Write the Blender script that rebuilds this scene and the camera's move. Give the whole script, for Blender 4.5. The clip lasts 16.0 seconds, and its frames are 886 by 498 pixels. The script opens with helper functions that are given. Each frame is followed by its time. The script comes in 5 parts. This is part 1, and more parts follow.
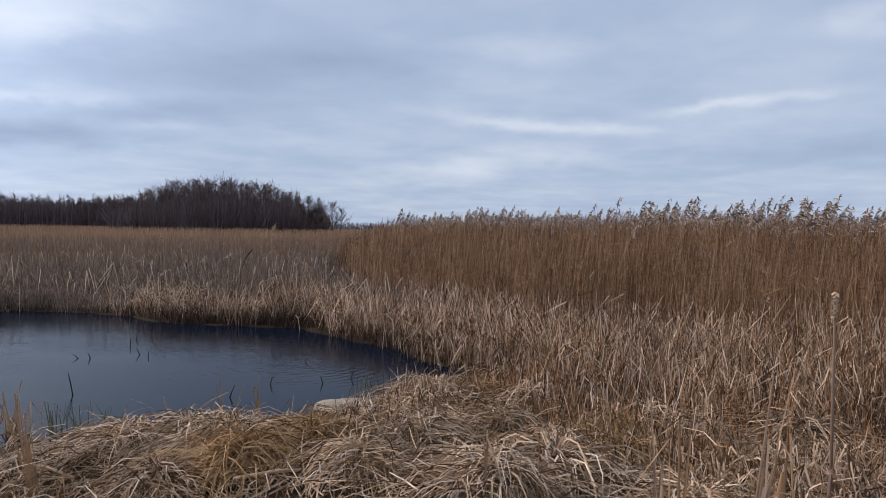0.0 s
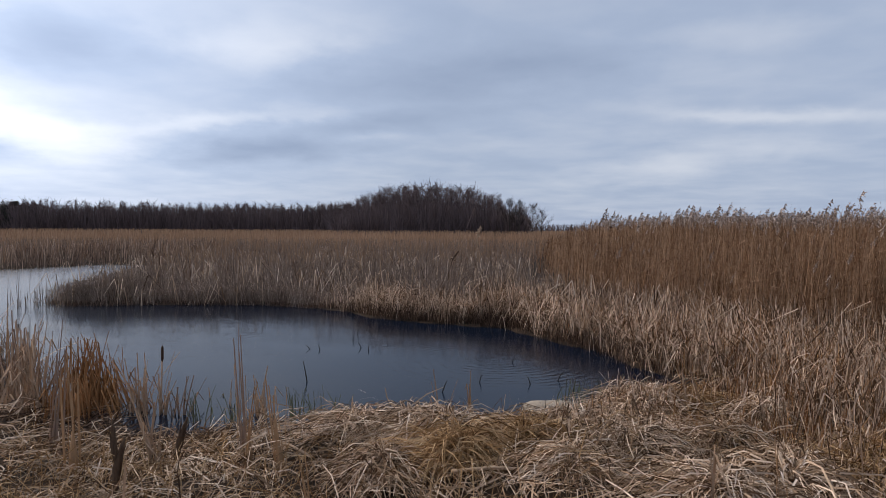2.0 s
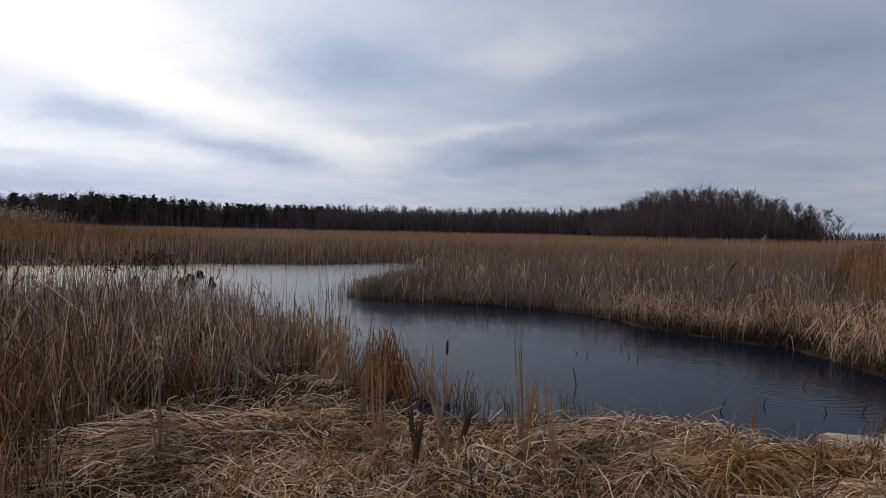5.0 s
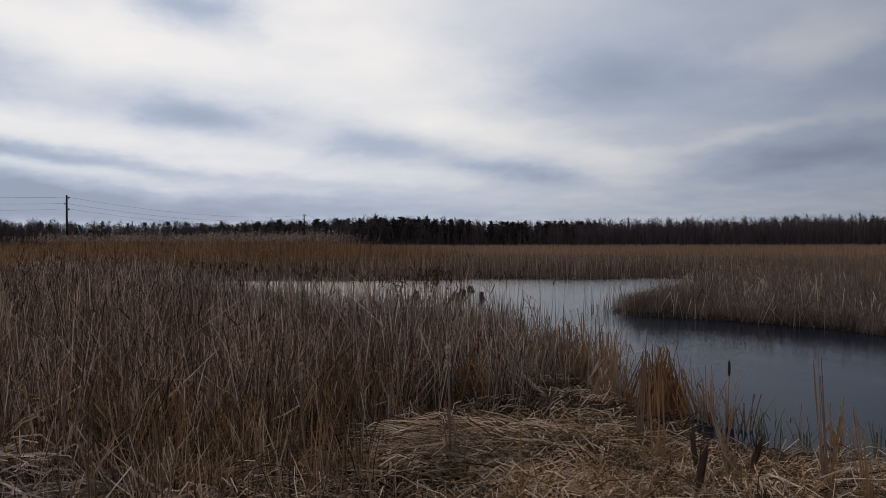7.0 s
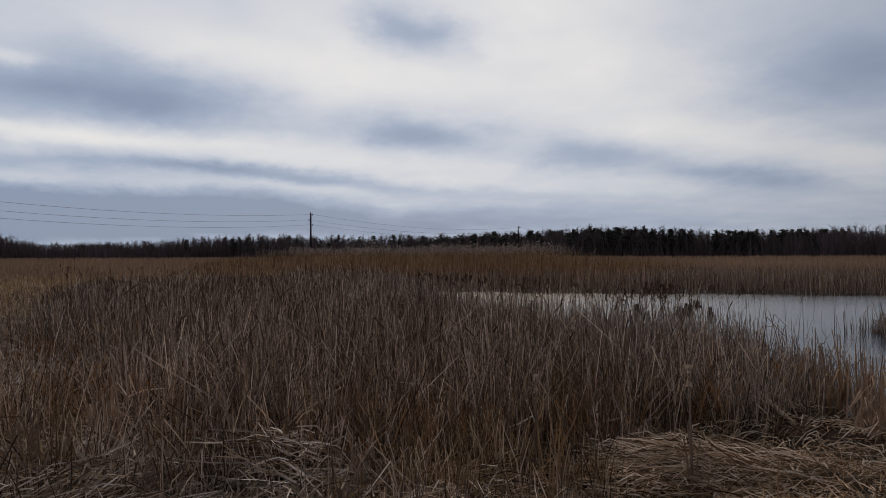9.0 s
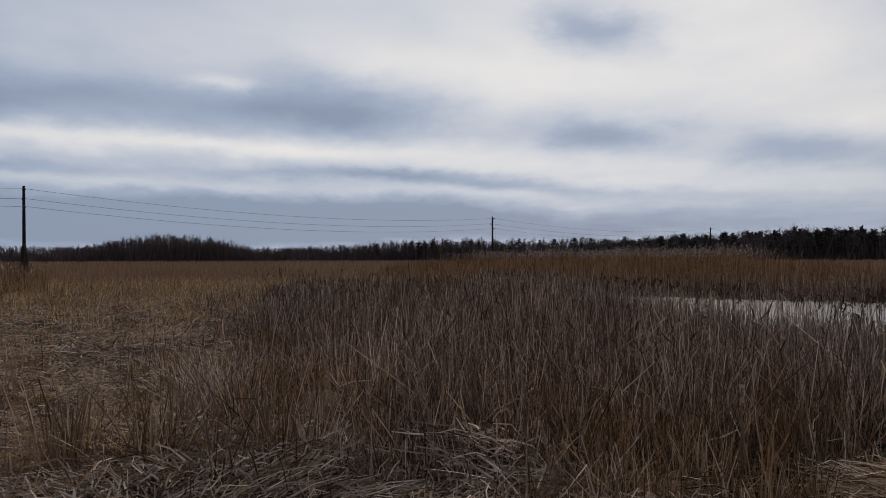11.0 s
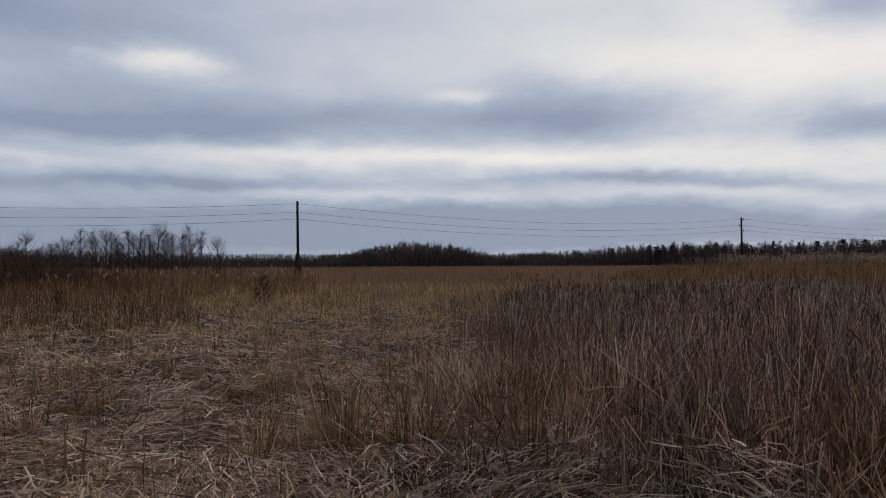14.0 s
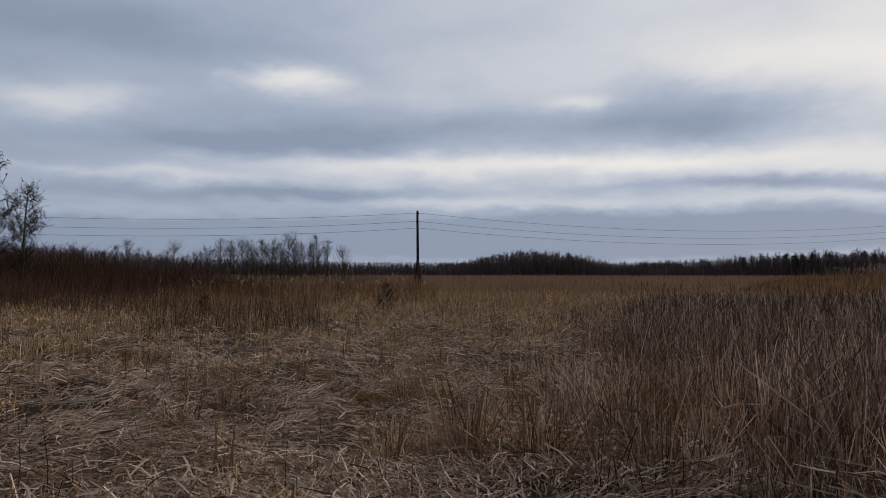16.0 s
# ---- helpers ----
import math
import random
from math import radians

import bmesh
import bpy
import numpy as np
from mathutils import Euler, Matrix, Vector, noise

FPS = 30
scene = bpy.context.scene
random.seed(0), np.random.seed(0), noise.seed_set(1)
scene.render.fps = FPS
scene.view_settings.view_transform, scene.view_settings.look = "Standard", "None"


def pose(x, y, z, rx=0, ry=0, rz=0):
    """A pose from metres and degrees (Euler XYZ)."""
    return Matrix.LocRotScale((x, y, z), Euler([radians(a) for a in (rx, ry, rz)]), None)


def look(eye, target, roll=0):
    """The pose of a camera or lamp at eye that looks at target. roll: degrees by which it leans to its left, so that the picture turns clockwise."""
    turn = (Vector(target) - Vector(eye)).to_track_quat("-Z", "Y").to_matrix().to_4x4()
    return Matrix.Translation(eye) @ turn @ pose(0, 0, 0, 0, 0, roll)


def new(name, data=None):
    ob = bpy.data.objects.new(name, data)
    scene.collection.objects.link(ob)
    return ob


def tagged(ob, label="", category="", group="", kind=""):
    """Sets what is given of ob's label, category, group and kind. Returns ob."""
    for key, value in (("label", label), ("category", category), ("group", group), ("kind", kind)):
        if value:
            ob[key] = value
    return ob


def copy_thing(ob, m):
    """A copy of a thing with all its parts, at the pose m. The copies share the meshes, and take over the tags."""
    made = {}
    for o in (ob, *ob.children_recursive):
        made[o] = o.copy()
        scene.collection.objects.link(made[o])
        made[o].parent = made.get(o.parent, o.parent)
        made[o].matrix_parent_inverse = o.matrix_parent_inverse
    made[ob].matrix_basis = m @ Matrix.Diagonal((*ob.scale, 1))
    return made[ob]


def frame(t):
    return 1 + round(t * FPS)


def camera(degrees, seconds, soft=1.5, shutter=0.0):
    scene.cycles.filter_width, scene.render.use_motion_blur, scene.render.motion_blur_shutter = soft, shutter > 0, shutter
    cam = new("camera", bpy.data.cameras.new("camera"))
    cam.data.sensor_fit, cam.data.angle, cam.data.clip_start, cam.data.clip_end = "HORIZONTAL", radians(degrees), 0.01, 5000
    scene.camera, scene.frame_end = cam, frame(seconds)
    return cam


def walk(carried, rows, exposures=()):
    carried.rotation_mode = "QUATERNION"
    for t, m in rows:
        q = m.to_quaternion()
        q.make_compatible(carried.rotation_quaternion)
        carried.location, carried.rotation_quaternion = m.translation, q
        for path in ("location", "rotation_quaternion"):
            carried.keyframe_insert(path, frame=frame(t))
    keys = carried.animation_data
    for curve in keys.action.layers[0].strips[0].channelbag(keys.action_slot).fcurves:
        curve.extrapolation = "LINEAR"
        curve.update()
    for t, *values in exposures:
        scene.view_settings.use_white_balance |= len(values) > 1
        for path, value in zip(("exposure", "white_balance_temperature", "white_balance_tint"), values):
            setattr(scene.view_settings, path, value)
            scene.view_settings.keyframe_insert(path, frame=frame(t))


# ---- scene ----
cam = camera(66.57, 16.0, soft=0.88)
PATH = [
    (0, pose(-0.000, 0.000, 1.779, 88.38, -0.85, 0.00)),
    (0.5, pose(-0.016, -0.004, 1.778, 88.29, -0.71, 4.18)),
    (1, pose(-0.040, -0.007, 1.772, 88.28, -0.58, 7.66)),
    (1.5, pose(-0.057, 0.012, 1.769, 88.18, -0.37, 12.57)),
    (2, pose(-0.081, 0.010, 1.771, 88.36, -0.30, 16.88)),
    (2.5, pose(-0.093, -0.029, 1.771, 89.07, -0.31, 21.07)),
    (3, pose(-0.098, -0.064, 1.780, 89.17, -0.48, 26.26)),
    (3.2, pose(-0.093, -0.073, 1.769, 89.30, -0.54, 27.71)),
    (5.3, pose(-0.128, -0.178, 1.796, 88.36, -0.77, 41.92)),
    (5.5, pose(-0.128, -0.182, 1.793, 88.43, -0.42, 44.28)),
    (6, pose(-0.104, -0.197, 1.790, 89.43, -0.64, 50.54)),
    (6.5, pose(-0.094, -0.240, 1.792, 89.38, -0.43, 57.09)),
    (7, pose(-0.109, -0.310, 1.799, 89.56, 0.10, 60.71)),
    (7.5, pose(-0.123, -0.386, 1.806, 89.68, 0.01, 66.37)),
    (8, pose(-0.123, -0.417, 1.814, 89.89, -0.32, 70.40)),
    (8.5, pose(-0.091, -0.458, 1.827, 90.14, 0.11, 75.13)),
    (9, pose(-0.045, -0.511, 1.836, 90.56, 0.22, 78.65)),
    (9.5, pose(-0.014, -0.523, 1.841, 90.58, 0.33, 82.65)),
    (10, pose(0.000, -0.546, 1.843, 90.87, 0.44, 86.40)),
    (10.2, pose(0.004, -0.560, 1.840, 90.90, 0.36, 88.14)),
    (12.3, pose(-0.013, -0.677, 1.797, 90.11, 0.33, 101.49)),
    (12.5, pose(-0.018, -0.684, 1.791, 89.88, 0.39, 102.80)),
    (13, pose(-0.031, -0.703, 1.795, 90.22, 0.18, 105.42)),
    (13.5, pose(-0.021, -0.712, 1.799, 91.41, 0.43, 108.85)),
    (14, pose(-0.005, -0.723, 1.803, 91.41, 0.28, 113.52)),
    (14.5, pose(-0.002, -0.733, 1.796, 91.00, 0.02, 115.18)),
    (15, pose(0.012, -0.747, 1.806, 91.46, -0.05, 118.40)),
    (15.5, pose(0.036, -0.764, 1.809, 92.77, -0.14, 120.71)),
    (16, pose(0.057, -0.779, 1.804, 92.15, -0.06, 123.45)),
]
EXPOSURES = [(0, .65, 6980, 13), (1.5, .59, 7080, 14), (3, .37, 7200, 14.5), (5.5, .03, 7600, 15), (7, -.28, 7550, 14.5), (9, -.45, 7450, 14), (12.5, -.41, 7600, 14), (14, -.36, 7700, 14), (16, -.38, 7700, 14)]
walk(cam, PATH, EXPOSURES)

# ---- world and sun ----
SUN_AZ, SUN_EL = 76.0, 38.0      # degrees, azimuth counted to the left of +y


def direction(az, el):
    a, e = radians(az), radians(el)
    return Vector((-math.sin(a) * math.cos(e), math.cos(a) * math.cos(e), math.sin(e)))


class Tree:
    """Short way to write node trees."""

    def __init__(self, tree):
        self.t = tree
        tree.nodes.clear()

    def n(self, kind, **props):
        node = self.t.nodes.new(kind)
        for key, value in props.items():
            setattr(node, key, value)
        return node

    def put(self, socket, value):
        if isinstance(value, bpy.types.NodeSocket):
            self.t.links.new(value, socket)
        else:
            socket.default_value = value

    def math(self, op, a, b=0.0, c=0.0, clamp=False):
        node = self.n("ShaderNodeMath", operation=op, use_clamp=clamp)
        for k, value in enumerate((a, b, c)):
            self.put(node.inputs[k], value)
        return node.outputs[0]

    def vmath(self, op, a, b=(0, 0, 0)):
        node = self.n("ShaderNodeVectorMath", operation=op)
        self.put(node.inputs[0], a)
        self.put(node.inputs[1], b)
        return node

    def noise(self, vector, scale, detail=4.0, rough=0.55, distortion=0.0):
        node = self.n("ShaderNodeTexNoise")
        self.put(node.inputs["Vector"], vector)
        node.inputs["Scale"].default_value = scale
        node.inputs["Detail"].default_value = detail
        node.inputs["Roughness"].default_value = rough
        node.inputs["Distortion"].default_value = distortion
        return node

    def ramp(self, fac, stops):
        node = self.n("ShaderNodeValToRGB")
        node.color_ramp.elements.remove(node.color_ramp.elements[1])
        for k, (pos, col) in enumerate(stops):
            e = node.color_ramp.elements[0] if k == 0 else node.color_ramp.elements.new(pos)
            e.position, e.color = pos, (*col, 1)
        self.put(node.inputs[0], fac)
        return node.outputs[0]


# cloud banks: azimuth, elevation, half length, half height, tilt (degrees), light let through
CLOUDS_NORTH = [
    (30.5, 14.1, 5.3, 2.5, 0, .16), (17, 12.9, 15.4, 1.5, 3, -.12), (24.1, 7.9, 4.8, .5, 0, .18), (-8.9, 8.7, 8, .6, -4, .26), (-3.2, 5.4, 8.1, 1.1, 10, .2), (-23.4, 10.2, 4.9, .5, 5, .26),
    (-5.5, 14.8, 7.6, 1.1, 0, .14), (-32, 15, 2.4, 1.2, 0, .15), (-27.3, 6.2, 9.5, .9, 3, -.1), (16, 10.9, 18.6, 2.4, 15, -.14), (35, 5.6, 9.4, .9, 5, -.1), (33.1, 14.6, 9.9, 2.1, 10, .08),
]
CLOUDS_NORTHWEST = [
    (57.5, 10.3, 6, 4.1, -20, .1), (51.2, 8.2, 10.3, 1.5, -15, .16), (56.1, 6.3, 5.8, .6, -10, -.2), (66.8, 8.2, 5.2, 1.6, -4, -.5), (54.6, 6.1, 5.5, 1.2, -8, -.22), (64.8, 14.5, 11, 5.1, -10, .14),
    (48, 13.3, 9, 2.6, 0, -.34), (25, 13, 9.5, 3.4, 20, -.14), (31, 6.9, 8.5, 1.3, 8, -.22), (34.8, 8.6, 14, .6, 7, .18), (46, 5.5, 4, 1.6, 0, .12),
]
CLOUDS_WEST = [
    (80.8, 18.6, 5.6, 2.2, -10, -.62), (81.2, 10.2, 7.5, 1.8, -3, -.66), (87.4, 6.3, 15.5, .7, -4, -.46), (84, 2.6, 26, 2.1, 0, -.76), (100.7, 11.5, 8.2, 1.4, -6, -.3), (104, 14.4, 6, 1.6, -8, -.22), (104, 4.2, 15, 2.2, 0, -.4),
]
CLOUDS_SOUTHWEST = [
    (135.9, 15.9, 3.6, 1.2, 0, .35), (126.2, 12, 15.9, 1.8, 0, -.34), (103.7, 12.3, 11.5, 2.2, 0, -.3), (112.3, 14.1, 2.8, .6, 0, .3), (118.8, 9.1, 24, .8, 0, .36), (132.3, 6.7, 10.7, .6, 0, -.32), (102.3, 7.1, 14.4, .5, 0, -.26),
    (112, 5.8, 26, .5, 0, .2), (124, 3.0, 28, 2.0, 0, -.62), (98, 16.5, 9, 1.6, -6, .16),
]
CLOUDS_SOUTH = [
    (147.5, 18.2, 14, 2.4, 0, -.3), (152.5, 13, 4.8, 1.2, 5, .36), (138, 15.8, 3.2, 1.1, 0, .26), (140.4, 10.5, 14.5, 1.3, 3, -.28), (147.5, 7.9, 8.8, .5, 0, .26), (142, 6.3, 12, .8, 0, -.2), (145.5, 4.6, 14.4, .6, 0, .14), (152, 2.8, 12, 1.4, 0, -.22),
]


def make_world():
    world = bpy.data.worlds.new("overcast_sky")
    scene.world = world
    world.use_nodes = True
    T = Tree(world.node_tree)
    d = T.n("ShaderNodeTexCoord").outputs["Generated"]
    sep = T.n("ShaderNodeSeparateXYZ")
    T.put(sep.inputs[0], d)
    x, y, z = sep.outputs
    # clouds on a flat layer, so that the bands draw together towards the horizon
    up = T.math("ADD", T.math("MAXIMUM", z, 0.0), 0.10)
    flat = T.n("ShaderNodeCombineXYZ")
    T.put(flat.inputs[0], T.math("DIVIDE", x, up))
    T.put(flat.inputs[1], T.math("DIVIDE", y, up))
    bands = T.noise(T.vmath("MULTIPLY", flat.outputs[0], (1.0, 1.0, 1.0)).outputs[0], 0.9, 5, 0.45, 0.2).outputs[0]
    fine = T.noise(flat.outputs[0], 2.6, 4, 0.5, 0.2).outputs[0]
    # azimuth and elevation in degrees, with ragged edges
    wob = T.noise(T.vmath("MULTIPLY", d, (1, 1, 2.2)).outputs[0], 7.0, 7, 0.6)
    ws = T.n("ShaderNodeSeparateXYZ")
    T.put(ws.inputs[0], wob.outputs["Color"])
    az = T.math("MULTIPLY", T.math("ARCTAN2", T.math("MULTIPLY", x, -1.0), y), 180 / math.pi)
    az = T.math("ADD", az, T.math("MULTIPLY", T.math("SUBTRACT", ws.outputs[0], 0.5), 11.0))
    el = T.math("MULTIPLY", T.math("ARCSINE", z), 180 / math.pi)
    elw = T.math("ADD", el, T.math("MULTIPLY", T.math("SUBTRACT", ws.outputs[1], 0.5), 2.6))

    def bank(rows):
        total = 0.0
        for a, e, length, height, tilt, amount in rows:
            c, q = math.cos(radians(tilt)), math.sin(radians(tilt))
            da, de = T.math("SUBTRACT", az, a), T.math("SUBTRACT", elw, e)
            along = T.math("MULTIPLY_ADD", da, -c / length, T.math("MULTIPLY", de, q / length))
            across = T.math("MULTIPLY_ADD", da, q / height, T.math("MULTIPLY", de, c / height))
            d2 = T.math("MULTIPLY_ADD", along, along, T.math("MULTIPLY", across, across))
            total = T.math("MULTIPLY_ADD", T.math("EXPONENT", T.math("MULTIPLY", d2, -1.0)), amount, total)
        return total

    thin = T.math("ADD", T.math("MULTIPLY", T.math("SUBTRACT", bands, 0.5), 0.34), T.math("MULTIPLY", T.math("SUBTRACT", fine, 0.5), 0.24))
    for rows in (CLOUDS_NORTH, CLOUDS_NORTHWEST, CLOUDS_WEST, CLOUDS_SOUTHWEST, CLOUDS_SOUTH):
        thin = T.math("ADD", thin, bank(rows))
    # the cover is thinnest round the hidden sun
    cover = T.n("ShaderNodeMapRange")
    T.put(cover.inputs[0], az)
    for k, value in enumerate((-60, 200, 0, 1)):
        cover.inputs[k + 1].default_value = value
    level = T.ramp(cover.outputs[0], [((a + 60) / 260, (v, v, v)) for a, v in ((-60, .34), (10, .34), (30, .37), (45, .46), (56, .55), (66, .74), (86, .84), (97, .69), (106, .62), (125, .47), (140, .33), (160, .22))])
    thin = T.math("ADD", thin, level, clamp=True)
    cloud = T.ramp(thin, [(0.0, (.224, .31, .475)), (0.3, (.334, .44, .625)), (0.6, (.53, .622, .765)), (1.0, (.795, .855, .915))])
    open_side = T.vmath("DOT_PRODUCT", d, direction(112, 20)).outputs["Value"]
    side = T.n("ShaderNodeMapRange", interpolation_type="SMOOTHSTEP")
    T.put(side.inputs[0], open_side)
    for k, value in enumerate((-0.1, 0.85, 0.78, 1.42)):
        side.inputs[k + 1].default_value = value
    bright = side.outputs[0]
    sky = T.n("ShaderNodeTexSky", sky_type="NISHITA", sun_disc=False, sun_elevation=radians(SUN_EL), sun_rotation=radians(-SUN_AZ))
    back = T.n("ShaderNodeBackground")
    T.put(back.inputs[0], cloud)
    T.put(back.inputs[1], bright)
    blue = T.n("ShaderNodeBackground")
    T.put(blue.inputs[0], sky.outputs[0])
    blue.inputs[1].default_value = 0.05
    mixed = T.n("ShaderNodeMixShader")
    mixed.inputs[0].default_value = 0.9
    T.put(mixed.inputs[1], blue.outputs[0])
    T.put(mixed.inputs[2], back.outputs[0])
    out = T.n("ShaderNodeOutputWorld")
    T.put(out.inputs[0], mixed.outputs[0])


make_world()
sun_data = bpy.data.lights.new("sun", "SUN")
sun_data.energy, sun_data.angle, sun_data.color = 1.3, radians(11), (1.0, 0.86, 0.70)
sun = new("sun", sun_data)
sun.matrix_world = look(direction(SUN_AZ, SUN_EL) * 100, (0, 0, 0))


# ---- materials ----
def material(name):
    m = bpy.data.materials.new(name)
    m.use_nodes = True
    return m, Tree(m.node_tree)


def dry_leaf(name, stops, patch=(0.75, 1.15), patch_scale=0.6, glow=0.15, rough=0.85):
    """Dead leaves and stems: a colour for each blade, patches over the ground, a little light through them."""
    m, T = material(name)
    geo = T.n("ShaderNodeNewGeometry")
    base = T.ramp(geo.outputs["Random Per Island"], stops)
    pos = geo.outputs["Position"]
    big = T.noise(pos, patch_scale, 3, 0.6).outputs[0]
    k = T.n("ShaderNodeMapRange")
    T.put(k.inputs[0], big)
    for q, v in enumerate((0.3, 0.7, *patch)):
        k.inputs[q + 1].default_value = v
    streak = T.noise(T.vmath("MULTIPLY", pos, (60, 60, 9)).outputs[0], 1.0, 2, 0.6).outputs[0]
    f = T.math("MULTIPLY", k.outputs[0], T.math("MULTIPLY_ADD", streak, 0.5, 0.75))
    base = T.vmath("MULTIPLY", base, (1.05, 1.0, .985)).outputs[0]
    col = T.vmath("SCALE", base)
    T.put(col.inputs["Scale"], f)
    col = col.outputs[0]
    p = T.n("ShaderNodeBsdfPrincipled")
    T.put(p.inputs["Base Color"], col)
    p.inputs["Roughness"].default_value = rough
    p.inputs["Specular IOR Level"].default_value = 0.06
    tr = T.n("ShaderNodeBsdfTranslucent")
    T.put(tr.inputs[0], col)
    mx = T.n("ShaderNodeMixShader")
    mx.inputs[0].default_value = glow
    T.put(mx.inputs[1], p.outputs[0])
    T.put(mx.inputs[2], tr.outputs[0])
    T.put(T.n("ShaderNodeOutputMaterial").inputs[0], mx.outputs[0])
    return m


def plain(name, c1, c2, scale=6.0, rough=0.85, stretch=(1, 1, 1), bump=0.3, dist=0.02):
    m, T = material(name)
    tc = T.n("ShaderNodeTexCoord").outputs["Object"]
    v = T.vmath("MULTIPLY", tc, stretch).outputs[0]
    a = T.noise(v, scale, 6, 0.65).outputs[0]
    b = T.noise(v, scale * 7, 4, 0.6).outputs[0]
    f = T.math("MULTIPLY_ADD", b, 0.4, T.math("MULTIPLY", a, 0.7))
    col = T.ramp(f, [(0.3, c1), (0.75, c2)])
    p = T.n("ShaderNodeBsdfPrincipled")
    T.put(p.inputs["Base Color"], col)
    p.inputs["Roughness"].default_value = rough
    p.inputs["Specular IOR Level"].default_value = 0.12
    bp = T.n("ShaderNodeBump")
    bp.inputs["Strength"].default_value, bp.inputs["Distance"].default_value = bump, dist
    T.put(bp.inputs["Height"], f)
    T.put(p.inputs["Normal"], bp.outputs[0])
    T.put(T.n("ShaderNodeOutputMaterial").inputs[0], p.outputs[0])
    return m


STRAW = dry_leaf("pale_straw", [(0, (.05, .029, .017)), (.25, (.17, .106, .063)), (.5, (.45, .32, .21)), (.75, (.70, .55, .41)), (1, (.90, .76, .61))], patch=(.5, 1.15), patch_scale=1.7)
FIELD_STRAW = dry_leaf("bleached_field_straw", [(0, (.10, .068, .05)), (.3, (.30, .225, .17)), (.65, (.54, .435, .35)), (1, (.82, .70, .59))], patch=(.7, 1.15))
FIELD_GRASS = dry_leaf("field_grass", [(0, (.12, .07, .032)), (.4, (.45, .305, .155)), (1, (.84, .64, .40))], patch=(.6, 1.2), patch_scale=1.1)
GOLD = dry_leaf("golden_grass", [(0, (.09, .045, .017)), (.5, (.30, .185, .09)), (1, (.56, .40, .235))])
CATTAIL = dry_leaf("grey_cattail", [(0, (.045, .029, .021)), (.35, (.13, .088, .064)), (.68, (.275, .193, .145)), (.88, (.5, .375, .288)), (1, (.84, .66, .51))])
SHEAF = dry_leaf("golden_cattail", [(0, (.07, .036, .018)), (.5, (.26, .152, .08)), (1, (.56, .4, .255))])
SHEAF_STRAW = dry_leaf("olive_gold_leaf", [(0, (.07, .042, .023)), (.45, (.24, .158, .088)), (.8, (.46, .335, .21)), (1, (.74, .58, .41))])
RUSSET = dry_leaf("russet_leaf", [(0, (.06, .026, .011)), (.5, (.24, .115, .05)), (1, (.48, .28, .135))])
BENT = dry_leaf("bent_cattail", [(0, (.04, .022, .012)), (.3, (.15, .094, .057)), (.6, (.38, .268, .185)), (1, (.84, .66, .50))])
REED = dry_leaf("orange_reed", [(0, (.07, .032, .015)), (.5, (.25, .145, .081)), (1, (.5, .335, .215))], patch=(.6, 1.2), patch_scale=0.9)
PLUME = dry_leaf("reed_plume", [(0, (.13, .10, .085)), (.6, (.30, .24, .2)), (1, (.66, .55, .47))], glow=.2)
REED_RUST = dry_leaf("rust_orange_reed", [(0, (.09, .042, .018)), (.5, (.285, .162, .082)), (1, (.5, .335, .2))], patch=(.6, 1.2), patch_scale=0.25)
FLUFF = dry_leaf("cattail_fluff", [(0, (.40, .29, .20)), (1, (.66, .52, .40))], glow=.2)
FAR_REED = dry_leaf("far_marsh", [(0, (.21, .13, .075)), (.5, (.29, .185, .112)), (1, (.37, .245, .155))], patch_scale=0.06)
REED_FAR = dry_leaf("far_orange_reed", [(0, (.27, .165, .098)), (.5, (.36, .225, .14)), (1, (.46, .305, .2))], patch_scale=0.05)
GREY = dry_leaf("bleached_grey_cattail", [(0, (.10, .075, .06)), (.5, (.19, .145, .117)), (.9, (.31, .245, .2)), (1, (.55, .45, .37))])
TWIG_DARK = dry_leaf("alder_twigs", [(0, (.018, .013, .011)), (1, (.05, .037, .032))], glow=0.0)
SEDGE = dry_leaf("green_sedge", [(0, (.05, .055, .03)), (1, (.16, .17, .10))])
BRUSH = dry_leaf("rusty_brush", [(0, (.055, .034, .024)), (1, (.17, .105, .07))])
# dark brown for rotting leaf scraps, and for shade painted at plant feet
LITTER_SHADE = dry_leaf("litter_and_shade", [(0, (.024, .015, .011)), (.6, (.085, .053, .037)), (1, (.24, .165, .12))], rough=.6)
SILVER = dry_leaf("silvery_cattail", [(0, (.06, .046, .037)), (.4, (.19, .146, .118)), (.8, (.39, .31, .253)), (1, (.8, .66, .54))])
RUST = dry_leaf("rusty_twig", [(0, (.03, .018, .012)), (1, (.115, .066, .044))])
BARK = plain("dark_bark", (.035, .027, .022), (.085, .07, .058), 3, stretch=(1, 1, .3))
# far twigs and needles: tones lifted so that distance haze sits in the colour
TWIG = dry_leaf("bare_twigs", [(0, (.07, .053, .053)), (1, (.17, .13, .127))], patch_scale=.05, glow=0.0)
PINE = dry_leaf("pine_needles", [(0, (.027, .029, .023)), (1, (.066, .066, .052))], patch_scale=.05, glow=0.05)
MUD = plain("wet_mud_and_litter", (.010, .007, .005), (.046, .028, .017), 3.2, rough=.8, bump=.9, dist=.05)
STUB = plain("rotten_stem", (.03, .018, .012), (.13, .08, .05), 30, stretch=(1, 1, .1), bump=.6)
POLE = plain("tarred_wood", (.014, .011, .009), (.042, .034, .028), 8, stretch=(1, 1, .15))
SAND = plain("dried_mud", (.20, .16, .12), (.40, .34, .27), 9, bump=.8)
